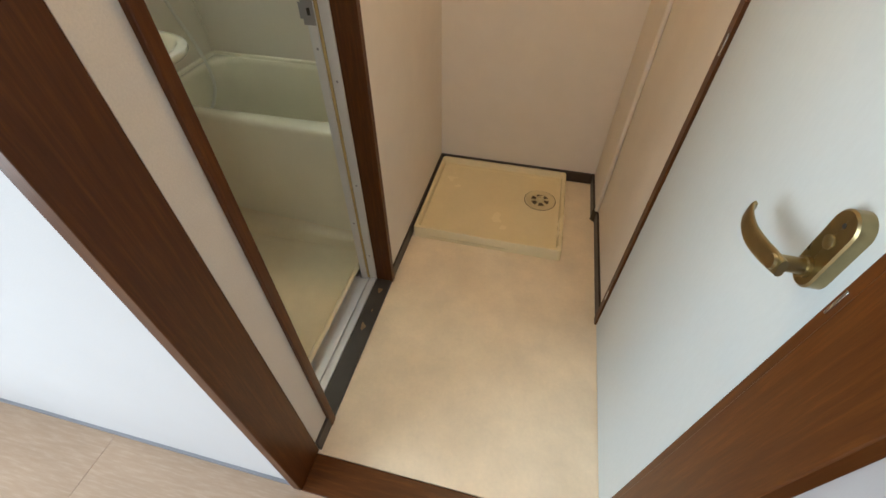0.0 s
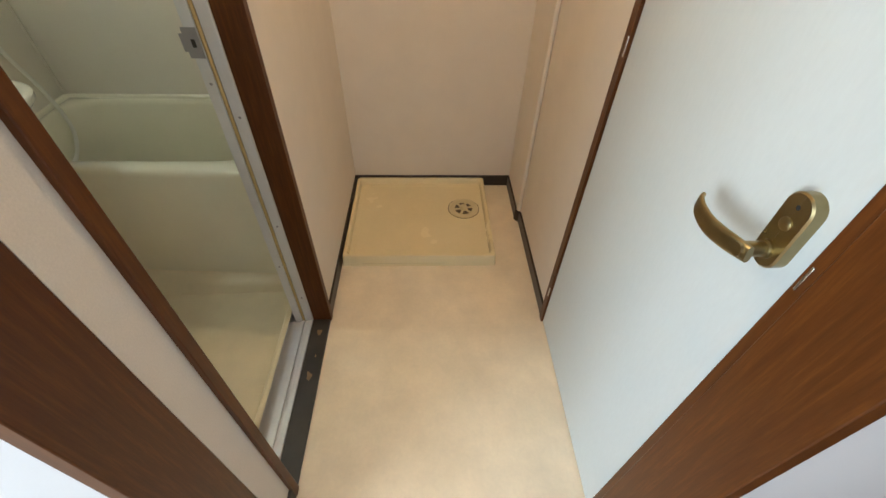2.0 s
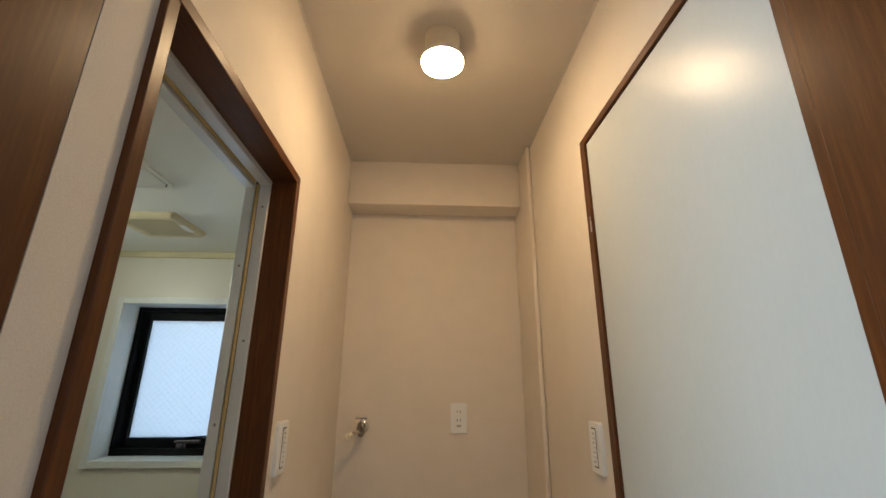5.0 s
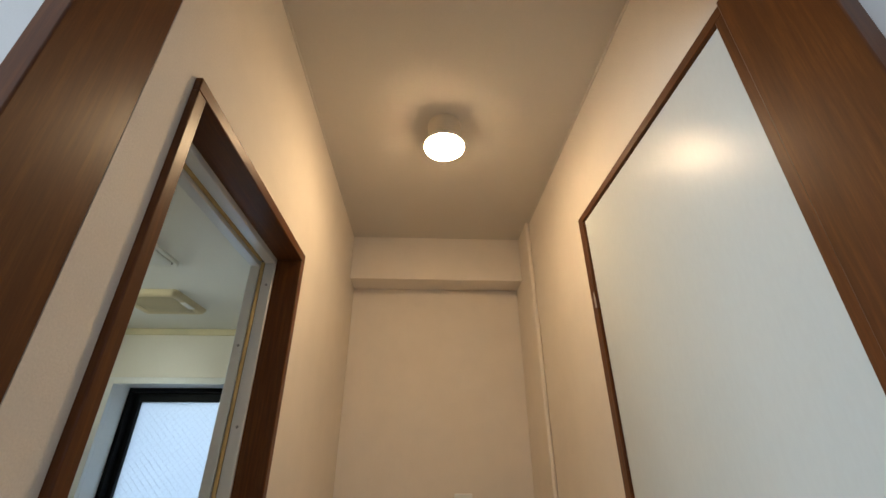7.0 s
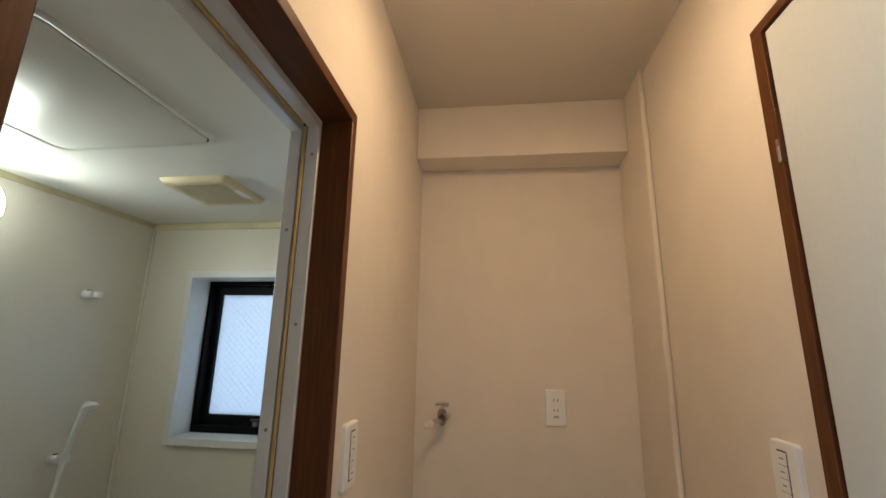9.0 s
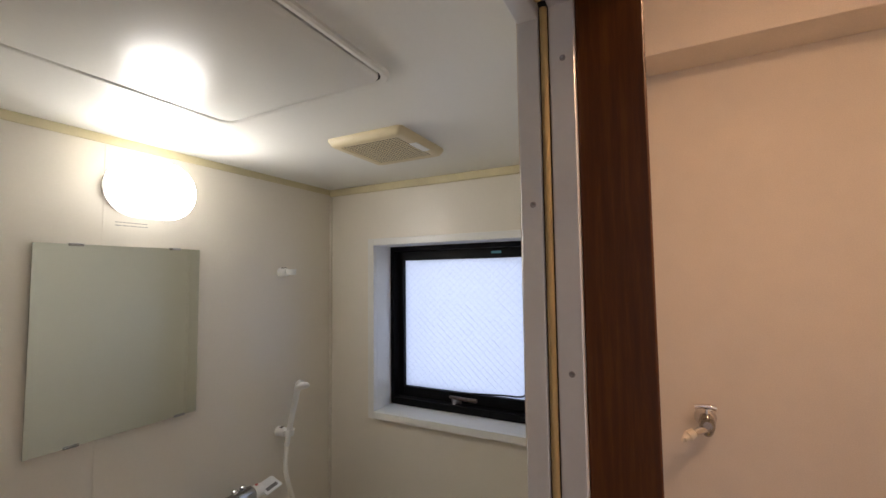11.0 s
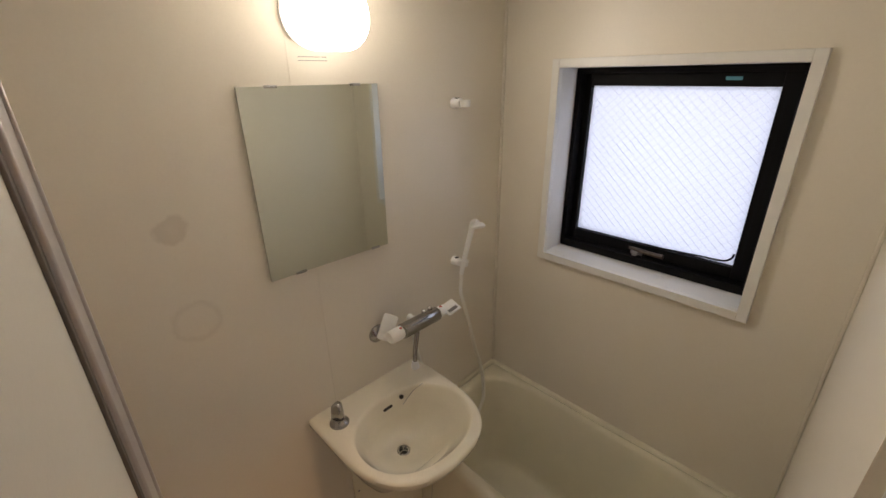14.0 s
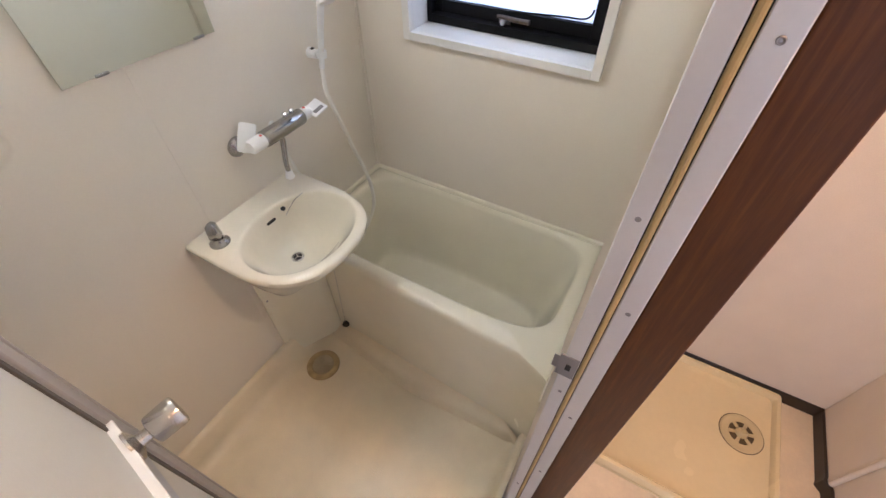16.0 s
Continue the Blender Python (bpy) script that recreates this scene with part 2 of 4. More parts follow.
def spline(points, n=8):
    p = [Vector(q) for q in points]
    p = [2 * p[0] - p[1]] + p + [2 * p[-1] - p[-2]]
    out = []
    for a, b, c, d in zip(p, p[1:], p[2:], p[3:]):
        for k in range(n):
            t = k / n
            out.append(0.5 * ((2 * b) + (c - a) * t + (2 * a - 5 * b + 4 * c - d) * t * t + (3 * b - a - 3 * c + d) * t ** 3))
    return out + [p[-2]]


def tube(bm, points, r, seg=12, n=8):
    """A round bar along a smooth line; r: one radius, or one for either end."""
    pts = spline(points, n)
    r0, r1 = r if isinstance(r, tuple) else (r, r)
    u, rings = None, []
    for i, p in enumerate(pts):
        d = (pts[min(i + 1, len(pts) - 1)] - pts[max(i - 1, 0)]).normalized()
        u = frame_of(d)[0] if u is None else (u - d * u.dot(d)).normalized()
        w, rr = d.cross(u), r0 + (r1 - r0) * i / (len(pts) - 1)
        rings.append([p + u * (rr * math.cos(2 * math.pi * k / seg)) + w * (rr * math.sin(2 * math.pi * k / seg)) for k in range(seg)])
    return loft(bm, rings)


def rrect(w, h, r, seg=5):
    """Corner-rounded outline round 0, 0."""
    out = []
    for cx, cy, a0 in ((w / 2 - r, h / 2 - r, 0), (-w / 2 + r, h / 2 - r, 90), (-w / 2 + r, -h / 2 + r, 180), (w / 2 - r, -h / 2 + r, 270)):
        for k in range(seg + 1):
            a = radians(a0 + 90 * k / seg)
            out.append((cx + r * math.cos(a), cy + r * math.sin(a)))
    return out


def plate(bm, m, w, h, t, r, edge=0.0, seg=5):
    """A rounded plate of thickness t on the plane z = 0 of m, its front edge eased by edge."""
    rings = [[m @ Vector((x, y, 0)) for x, y in rrect(w, h, r, seg)], [m @ Vector((x, y, t - edge)) for x, y in rrect(w, h, r, seg)]]
    if edge:
        rings.append([m @ Vector((x, y, t)) for x, y in rrect(w - 2 * edge, h - 2 * edge, max(r - edge, 0.0005), seg)])
    return loft(bm, rings)


def slab(axis, a0, a1, us, vs, holes=()):
    """A wall between a0 and a1 on an axis, over a span of the two other axes, with openings (u0, u1, v0, v1) cut clean through."""
    bm = bmesh.new()
    U = sorted({*us, *[h[0] for h in holes], *[h[1] for h in holes]})
    V = sorted({*vs, *[h[2] for h in holes], *[h[3] for h in holes]})
    solid = {}
    for i in range(len(U) - 1):
        for j in range(len(V) - 1):
            cu, cv = (U[i] + U[i + 1]) / 2, (V[j] + V[j + 1]) / 2
            solid[i, j] = us[0] < cu < us[1] and vs[0] < cv < vs[1] and not any(h[0] < cu < h[1] and h[2] < cv < h[3] for h in holes)
    cache = {}

    def vert(a, u, v):
        key = (a, u, v)
        if key not in cache:
            cache[key] = bm.verts.new((a, u, v) if axis == "x" else (u, a, v) if axis == "y" else (u, v, a))
        return cache[key]

    for (i, j), s in solid.items():
        if not s:
            continue
        u0, u1, v0, v1 = U[i], U[i + 1], V[j], V[j + 1]
        for a in (a0, a1):
            bm.faces.new([vert(a, u0, v0), vert(a, u1, v0), vert(a, u1, v1), vert(a, u0, v1)])
        for (di, dj), (p, q) in {(-1, 0): ((u0, v0), (u0, v1)), (1, 0): ((u1, v0), (u1, v1)), (0, -1): ((u0, v0), (u1, v0)), (0, 1): ((u0, v1), (u1, v1))}.items():
            if not solid.get((i + di, j + dj), False):
                bm.faces.new([vert(a0, *p), vert(a1, *p), vert(a1, *q), vert(a0, *q)])
    return bm


# ---- the building ----
W, D, H = 0.785, 2.0, 2.365          # the washroom's inner width, its far wall and its ceiling
E1 = 0.80                             # the wall with the toilet door
BX0, BX1, BY0, BY1, BZ0, BZ1 = -1.174, -0.130, 0.577, 1.987, -0.09, 1.94   # the bathroom's inside
CO0, CO1, COZ = 0.563, 1.168, 1.920   # the bath doorway's casing, outer edges
TD0, TD1, TDZ = 0.503, 1.160, 2.050  # the toilet door's frame, outer edges
HEAD = 2.05
WX0, WX1, WZ0, WZ1 = -0.970, -0.314, 1.060, 1.728    # the bath window's trim

setting("floor_washroom", boxm(-0.048, 0.86, 0.480, 2.05, -0.06, 0.0), VINYL, "cream mottled vinyl floor of the washroom", smooth=0)
setting("wall_washroom_north", boxm(-0.05, 0.90, 2.0, 2.05, 0.0, 2.45), WALLPAPER, "beige papered wall behind the washer pan", smooth=0)
setting("wall_washroom_west", slab("x", -0.05, 0.0, (0.49, 2.0), (0.0, 2.45), [(CO0 + 0.004, CO1 - 0.004, -0.01, COZ - 0.004)]), WALLPAPER, "beige papered wall with the bath doorway", smooth=0)
setting("wall_washroom_east", slab("x", E1, 0.86, (0.49, 1.722), (0.0, 2.45), [(TD0 + 0.004, TD1 - 0.004, -0.01, TDZ - 0.004)]), WALLPAPER, "beige papered wall with the toilet door", smooth=0)
setting("wall_pipe_chase", boxm(W, 0.86, 1.722, 2.0, 0.0, 2.45), WALLPAPER, "beige papered pipe chase", bevel=0.006)
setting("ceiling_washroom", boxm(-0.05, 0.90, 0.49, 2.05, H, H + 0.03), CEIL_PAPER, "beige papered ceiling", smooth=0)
setting("beam", boxm(0.0, W, 1.87, 2.0, 2.150, H), WALLPAPER, "papered ceiling beam", bevel=0.003)
bm = bmesh.new()
cyl(bm, (W + 0.006, 1.716, 0.06), (W + 0.006, 1.716, H), 0.009, seg=12)
setting("trim_chase_corner", bm, WALLPAPER, "papered corner bead of the chase")
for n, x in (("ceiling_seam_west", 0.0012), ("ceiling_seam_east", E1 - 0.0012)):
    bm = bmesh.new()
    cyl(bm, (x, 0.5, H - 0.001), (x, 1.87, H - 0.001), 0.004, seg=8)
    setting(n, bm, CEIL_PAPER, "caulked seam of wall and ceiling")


def skirting(name, pts, h=0.058, t=0.007):
    """A strip along a line on the floor, its front t off the line, to its left."""
    bm = bmesh.new()
    p = [Vector((x, y, 0)) for x, y in pts]
    off = []
    for i, q in enumerate(p):
        d = (p[min(i + 1, len(p) - 1)] - p[max(i - 1, 0)]).normalized()
        off.append(q + Vector((-d.y, d.x, 0)) * t)
    rings = [[a + Vector((0, 0, 0)), b, b + Vector((0, 0, h - 0.004)), b * 0.5 + a * 0.5 + Vector((0, 0, h)), a + Vector((0, 0, h))] for a, b in zip(p, off)]
    loft(bm, rings)
    return setting(name, bm, SKIRT, "dark brown vinyl skirting")


skirting("baseboard_west_near", [(0.0, 0.49), (0.0, CO0)][::-1])
skirting("baseboard_west_far", [(0.0, 2.0), (0.0, CO1 + 0.002)])
skirting("baseboard_north", [(W, 2.0), (0.0, 2.0)])
skirting("baseboard_east", [(E1, TD1 + 0.002), (E1, 1.66), (E1, 1.695), (E1 - 0.003, 1.708), (E1 - 0.012, 1.716), (W - 0.004, 1.724), (W, 1.738), (W, 1.76), (W, 1.99)])

# the frame of the washroom's entrance, and the wall of the outer room round it
Y0, Y1 = 0.378, 0.490
setting("wall_room_north", slab("y", 0.390, 0.489, (-1.6, 1.18), (0.0, 2.45), [(-0.024, W + 0.024, -0.01, HEAD + 0.022)]), ROOM_PAPER, "white papered wall round the washroom entrance", smooth=0)
ent = thing("door_frame_entrance", pose(W / 2, 0.44, 0), "brown wooden door frame of the washroom entrance, without a door", "door frame", kind="structure")
ex = lambda x0, x1, y0, y1, z0, z1: boxm(x0 - W / 2, x1 - W / 2, y0 - 0.44, y1 - 0.44, z0, z1)
part("jamb", ex(-0.026, 0.0, Y0, Y1, 0, HEAD), FRAME_V, ent, bevel=0.002)
part("jamb", ex(W, W + 0.026, Y0, 0.5015, 0, HEAD), FRAME_V, ent, bevel=0.002)
part("head", ex(-0.026, W + 0.026, Y0, Y1, HEAD, HEAD + 0.026), FRAME_X, ent, bevel=0.002)
part("threshold", ex(0.0, W, Y0, 0.478, -0.03, 0.004), FRAME_X, ent, "brown wooden threshold", bevel=0.002)

# the outer room
RX0, RX1, RY0 = -1.6, 1.18, -2.4
bm = bmesh.new()
box(bm, RX0, RX1, RY0, Y0, -0.05, -0.006)
setting("floor_room", bm, DARK, "floor under the laminate", smooth=0)
setting("wall_room_west", slab("x", RX0 - 0.1, RX0, (RY0 - 0.1, 0.495), (-0.05, 2.45), [(-1.7, -0.2, 0.3, 2.1)]), ROOM_PAPER, "white papered wall with a window", smooth=0)
setting("wall_room_east", boxm(RX1, RX1 + 0.1, RY0 - 0.1, 0.495, -0.05, 2.45), ROOM_PAPER, "white papered wall", smooth=0)
setting("wall_room_south", boxm(RX0, RX1, RY0 - 0.1, RY0, -0.05, 2.45), ROOM_PAPER, "white papered wall", smooth=0)
setting("ceiling_room", boxm(RX0 - 0.1, RX1 + 0.1, RY0 - 0.1, 0.495, 2.45, 2.5), ROOM_PAPER, "white ceiling", smooth=0)
setting("baseboard_room_west", boxm(RX0, -0.027, 0.383, 0.390, 0.0, 0.016), surface("grey_sealant", (0.28, 0.28, 0.3), 0.5), "thin grey sealant line at the floor", smooth=0)
setting("baseboard_room_east", boxm(W + 0.027, RX1, 0.383, 0.390, 0.0, 0.016), bpy.data.materials["grey_sealant"], "thin grey sealant line at the floor", smooth=0)

# a brown door frame beside the corner, in the east wall of the outer room
dr_ = thing("door_room", pose(RX1, -0.06, 0), "brown wooden door frame beside the room's corner, with an added unseen dark leaf", "door", kind="structure")
for y0, y1 in ((0.410, 0.434), (-0.434, -0.410)):
    part("jamb", boxm(-0.012, -0.0005, y0, y1, 0.0, 2.0), FRAME_V, dr_, bevel=0.002)
part("head", boxm(-0.012, -0.0005, -0.434, 0.434, 2.0, 2.024), FRAME_H, dr_, bevel=0.002)
# unseen brown leaf, added to keep bounced light off the entrance's left jamb
part("leaf", boxm(-0.007, -0.0005, -0.4085, 0.4085, 0.004, 1.998), FRAME_V, dr_, bevel=0.002)

# closing walls, behind everything
setting("wall_closing_north", slab("y", 2.06, 2.22, (-1.4, 1.0), (-0.3, 2.6), [(WX0 + 0.02, WX1 - 0.02, WZ0 + 0.02, WZ1 - 0.02)]), ROOM_PAPER, "plain outer wall", smooth=0)
setting("wall_closing_west", boxm(-1.5, -1.4, 0.495, 2.22, -0.3, 2.6), ROOM_PAPER, "plain outer wall", smooth=0)
setting("wall_closing_east", boxm(1.0, 1.1, 0.495, 2.22, -0.3, 2.6), ROOM_PAPER, "plain outer wall", smooth=0)
setting("ceiling_closing", boxm(-1.4, 1.0, 0.495, 2.06, 2.47, 2.6), ROOM_PAPER, "plain slab over the rooms", smooth=0)
setting("floor_closing", boxm(-1.4, 1.0, 0.495, 2.06, -0.3, -0.2), ROOM_PAPER, "plain slab under the rooms", smooth=0)
setting("ground", boxm(-60, 60, -60, 60, -0.6, -0.5), surface("ground", (0.12, 0.11, 0.1), 0.9), "plain ground outside", smooth=0)

# the bath doorway: casing, deep jambs, worn sill, aluminium frame
bd = thing("door_frame_bath", pose(0, 0, 0), "brown wooden casing of the bath doorway with an aluminium frame inside", "door frame", kind="structure")
CW = 0.024
for y0, y1 in ((CO0, CO0 + CW), (CO1 - CW, CO1)):
    part("jamb", boxm(-0.057, 0.010, y0, y1, 0.0, COZ - CW), FRAME_V, bd, bevel=0.002)
part("head", boxm(-0.057, 0.010, CO0, CO1, COZ - CW, COZ), FRAME_H, bd, bevel=0.002)
part("sill", boxm(-0.057, 0.006, CO0 + CW, CO1 - CW, -0.05, 0.010), DARKSILL, bd, "dark worn sill with bare patches", bevel=0.002)
for k, (x, y, r) in enumerate(((-0.024, 1.085, 0.012), (-0.028, 0.915, 0.013), (-0.02, 0.99, 0.004))):
    bm = bmesh.new()
    loft(bm, [[(x + r * (0.8 + 0.35 * math.sin(3 * a + k)) * math.cos(a) * 0.8, y + r * (0.9 + 0.3 * math.cos(2 * a + k)) * math.sin(a) * 1.5, z) for a in [2 * math.pi * i / 18 for i in range(18)]] for z in (0.0095, 0.0104)])
    part("bare_patch", bm, BARE, bd, "chipped bare wood patch")
I0, I1, IZ = CO0 + CW, CO1 - CW, COZ - CW
# outer aluminium channel, gasket and inner channel, on both uprights and the head
for s, y in ((1, I0), (-1, I1)):
    a = sorted((y, y + s * 0.004))
    part("channel", boxm(-0.085, -0.058, *a, -0.02, IZ), ALU_SHEEN, bd, "aluminium channel", bevel=0.0015)
    a = sorted((y, y + s * 0.009))
    bm = bmesh.new()
    cyl(bm, (-0.0905, y + s * 0.0025, 0.0), (-0.0905, y + s * 0.0025, IZ - 0.01), 0.0042, seg=10)
    part("gasket", bm, CORD, bd, "yellowed rubber gasket")
    a = sorted((y, y + s * 0.006))
    part("stile", boxm(-0.1205, -0.096, *a, -0.02, IZ - 0.004), ALU_SHEEN, bd, "aluminium stile", bevel=0.0015)
    part("backing", boxm(-0.097, -0.084, *sorted((y, y + s * 0.0015)), 0, IZ), DARK, bd)
part("channel_head", boxm(-0.085, -0.058, I0 + 0.004, I1 - 0.004, IZ - 0.012, IZ), ALU_SHEEN, bd, "aluminium channel", bevel=0.0015)
part("gasket_head", boxm(-0.0955, -0.0865, I0 + 0.02, I1 - 0.02, IZ - 0.014, IZ - 0.002), CORD, bd, "yellowed rubber gasket", bevel=0.003)
part("stile_head", boxm(-0.1205, -0.096, I0 + 0.006, I1 - 0.006, IZ - 0.022, IZ - 0.004), ALU_SHEEN, bd, "aluminium rail", bevel=0.0015)
part("sill_rail", boxm(-0.075, -0.0575, I0 + 0.004, I1 - 0.004, -0.02, 0.013), ALU, bd, "aluminium sill rail", bevel=0.0015)
part("sill_groove", boxm(-0.0865, -0.075, I0 + 0.004, I1 - 0.004, -0.02, 0.004), ALU, bd, bevel=0.001)
part("sill_lip", boxm(-0.093, -0.0865, I0 + 0.004, I1 - 0.004, -0.02, 0.012), ALU, bd, "aluminium sill lip", bevel=0.001)
part("sill_ramp", boxm(-0.158, -0.093, I0 + 0.006, I1 - 0.006, -0.03, 0.002), ALU, bd, "aluminium sill plate", bevel=0.001)
for x, y, z in [(-0.0705, I1 - 0.004, z) for z in (0.14, 0.47, 0.81, 1.15, 1.483, 1.823)] + [(-0.1065, I1 - 0.006, z) for z in (0.3, 0.89, 1.30, 1.664)]:
    bm = bmesh.new()
    lathe(bm, (x, y + 0.001, z), (0, -1, 0), [(0, 0.0034), (0.0015, 0.0034), (0.0022, 0.0026), (0.0012, 0.0012)], 14)
    part("screw", bm, LEAD, bd, "steel screw head")
bm = bmesh.new()
box(bm, -0.127, -0.097, I1 - 0.0045, I1 - 0.0075, 0.945, 1.005)
box(bm, -0.136, -0.127, I1 - 0.0045, I1 - 0.004, 0.957, 0.993)
part("strike_plate", bm, LEAD, bd, "dull metal strike plate", bevel=0.001)
part("strike_hole", boxm(-0.114, -0.106, I1 - 0.0085, I1 - 0.0070, 0.967, 0.983), DARK, bd)

# ---- the bathroom's shell ----
setting("wall_bath_west", boxm(BX0 - 0.02, BX0, BY0 - 0.02, BY1 + 0.02, -0.1, BZ1), FRP_W, "ivory bath panel with two round stains", smooth=0)
setting("wall_bath_north", slab("y", BY1, BY1 + 0.02, (BX0, BX1), (-0.1, BZ1), [(WX0 + 0.024, WX1 - 0.024, WZ0 + 0.024, WZ1 - 0.024)]), FRP, "ivory bath panel with the window", smooth=0)
setting("wall_bath_south", boxm(BX0, BX1, BY0 - 0.02, BY0, -0.1, BZ1), FRP, "ivory bath panel", smooth=0)
setting("wall_bath_east", slab("x", BX1, BX1 + 0.02, (BY0 - 0.02, BY1 + 0.02), (-0.1, BZ1), [(I0 - 0.006, I1 + 0.024, -0.11, IZ + 0.002)]), FRP, "ivory bath panel with the doorway", smooth=0)
setting("lining_bath_doorway", slab("x", BX1 + 0.02, -0.0575, (I0 - 0.03, I1 + 0.03), (-0.12, IZ + 0.03), [(I0, I1, -0.021, IZ)]), FRP, "ivory packing round the frame", smooth=0)
setting("ceiling_bath", boxm(BX0 - 0.02, BX1 + 0.02, BY0 - 0.02, BY1 + 0.02, BZ1, BZ1 + 0.02), FRP_CEIL, "glossy ivory bath ceiling", smooth=0)
setting("trim_bath_north", boxm(BX0, BX1, BY1 - 0.010, BY1, BZ1 - 0.028, BZ1), TRIMY, "yellowed ceiling trim", bevel=0.003)
setting("trim_bath_west", boxm(BX0, BX0 + 0.004, BY0, BY1 - 0.010, BZ1 - 0.022, BZ1), TRIMY, "yellowed ceiling trim", bevel=0.0015)
setting("trim_bath_east", boxm(BX1 - 0.008, BX1, BY0, BY1 - 0.010, BZ1 - 0.022, BZ1), FRP, "ceiling trim", bevel=0.002)
setting("trim_bath_corner_west", boxm(BX0, BX0 + 0.009, BY1 - 0.009, BY1, 0.467, BZ1 - 0.028), FRP, "corner trim", bevel=0.003)
setting("trim_bath_corner_east", boxm(BX1 - 0.009, BX1, BY1 - 0.009, BY1, 0.467, BZ1 - 0.028), FRP, "corner trim", bevel=0.003)
setting("trim_bath_seam", boxm(BX0, BX0 + 0.0012, 1.197, 1.2015, 0.0, BZ1 - 0.022), FRP, "panel joint", bevel=0.0005)

bm = bmesh.new()
rings = []
for inset, z, r in ((0.002, 0.036, 0.03), (0.016, 0.036, 0.035), (0.026, 0.026, 0.04), (0.034, -0.05, 0.05), (0.046, -0.078, 0.06), (0.075, -0.089, 0.07), (0.12, -0.09, 0.08)):
    w, h = (BX1 - BX0) - 2 * inset, (1.62 - BY0) - 2 * inset
    rings.append([((BX0 + BX1) / 2 + x, (BY0 + 1.62) / 2 + y, z) for x, y in rrect(w, h, r, 6)])
loft(bm, rings, cap0=False)
setting("floor_bath", bm, BFLOOR, "ivory moulded bath floor", smooth=60)

# ---- tub ----
def tub():
    front = [(-1.173, 1.452), (-0.9, 1.447), (-0.7, 1.432), (-0.5, 1.424), (-0.34, 1.417), (-0.25, 1.412)]
    for k in range(1, 9):
        a = radians(90 * k / 8)
        front.append((-0.25 + 0.108 * math.sin(a), 1.412 - 0.115 * (1 - math.cos(a))))
    poly = front + [(-0.138, 1.24), (-0.132, 1.225), (-0.132, 1.985), (-1.173, 1.985)]
    cx, cy, n = -0.66, 1.72, 160

    def edge(a, poly):
        dx, dy = math.cos(a), math.sin(a)
        best = 9.0
        for i in range(len(poly)):
            (x0, y0), (x1, y1) = poly[i], poly[(i + 1) % len(poly)]
            ex_, ey_ = x1 - x0, y1 - y0
            den = dx * ey_ - dy * ex_
            if abs(den) < 1e-12:
                continue
            t = ((x0 - cx) * ey_ - (y0 - cy) * ex_) / den
            s = ((x0 - cx) * dy - (y0 - cy) * dx) / den
            if t > 0 and -1e-6 <= s <= 1 + 1e-6:
                best = min(best, t)
        return best

    def oval_poly(x0, x1, y0, y1, p):
        mx, my, hx, hy = (x0 + x1) / 2, (y0 + y1) / 2, (x1 - x0) / 2, (y1 - y0) / 2
        out = []
        for k in range(240):
            c, s = math.cos(2 * math.pi * k / 240), math.sin(2 * math.pi * k / 240)
            out.append((mx + hx * math.copysign(abs(c) ** (2 / p), c), my + hy * math.copysign(abs(s) ** (2 / p), s)))
        return out

    angles = [2 * math.pi * i / n for i in range(n)]
    corners = [math.atan2(y - cy, x - cx) % (2 * math.pi) for x, y in (poly[0], poly[-1], poly[-2], poly[-3])]
    for c in corners:
        k = min(range(n), key=lambda i: abs(angles[i] - c))
        angles[k] = c
    rings = []
    for z, d in ((-0.088, 0.0), (0.440, 0.0), (0.453, -0.003), (0.462, -0.009), (0.467, -0.020)):
        rings.append([(cx + (edge(a, poly) + d) * math.cos(a), cy + (edge(a, poly) + d) * math.sin(a), z) for a in angles])
    rings_in = []
    for z, x0, x1, y0, y1, p in ((0.467, -1.135, -0.178, 1.485, 1.970, 5.0), (0.462, -1.128, -0.185, 1.492, 1.963, 5.0), (0.445, -1.121, -0.193, 1.499, 1.956, 5.0), (0.25, -1.108, -0.220, 1.516, 1.938, 4.8),
                                 (0.085, -1.092, -0.268, 1.536, 1.918, 4.6), (0.055, -1.084, -0.278, 1.544, 1.908, 4.4), (0.042, -1.068, -0.294, 1.558, 1.894, 4.2), (0.038, -0.97, -0.40, 1.64, 1.81, 3.0)):
        op = oval_poly(x0, x1, y0, y1, p)
        rings_in.append([(cx + edge(a, op) * math.cos(a), cy + edge(a, op) * math.sin(a), z) for a in angles])
    bm = bmesh.new()
    loft(bm, rings + rings_in, cap0=False)
    t = thing("bathtub", pose(-0.66, 1.70, BZ0), "ivory moulded bathtub under the window, empty", "bathtub")
    for v in bm.verts:
        v.co -= Vector((-0.66, 1.70, BZ0))
    part("tub_body", bm, TUBM, t, smooth=50)
    bm = bmesh.new()
    inner = [(-1.166, 1.455), (-1.166, 1.968), (-1.156, 1.979), (-0.148, 1.979), (-0.139, 1.970), (-0.139, 1.30)]
    outer = [(-1.174, 1.455), (-1.174, 1.978), (-1.167, 1.986), (-0.137, 1.986), (-0.131, 1.980), (-0.131, 1.30)]
    loft(bm, [[(a[0] + 0.66, a[1] - 1.70, 0.550), (a[0] + 0.66, a[1] - 1.70, 0.562), ((0.7 * b[0] + 0.3 * a[0]) + 0.66, (0.7 * b[1] + 0.3 * a[1]) - 1.70, 0.570), (b[0] + 0.66, b[1] - 1.70, 0.570), (b[0] + 0.66, b[1] - 1.70, 0.550)] for a, b in zip(inner, outer)])
    part("rim_upstand", bm, TUBM, t, "raised lip of the rim along the walls", smooth=60)
    bm = bmesh.new()
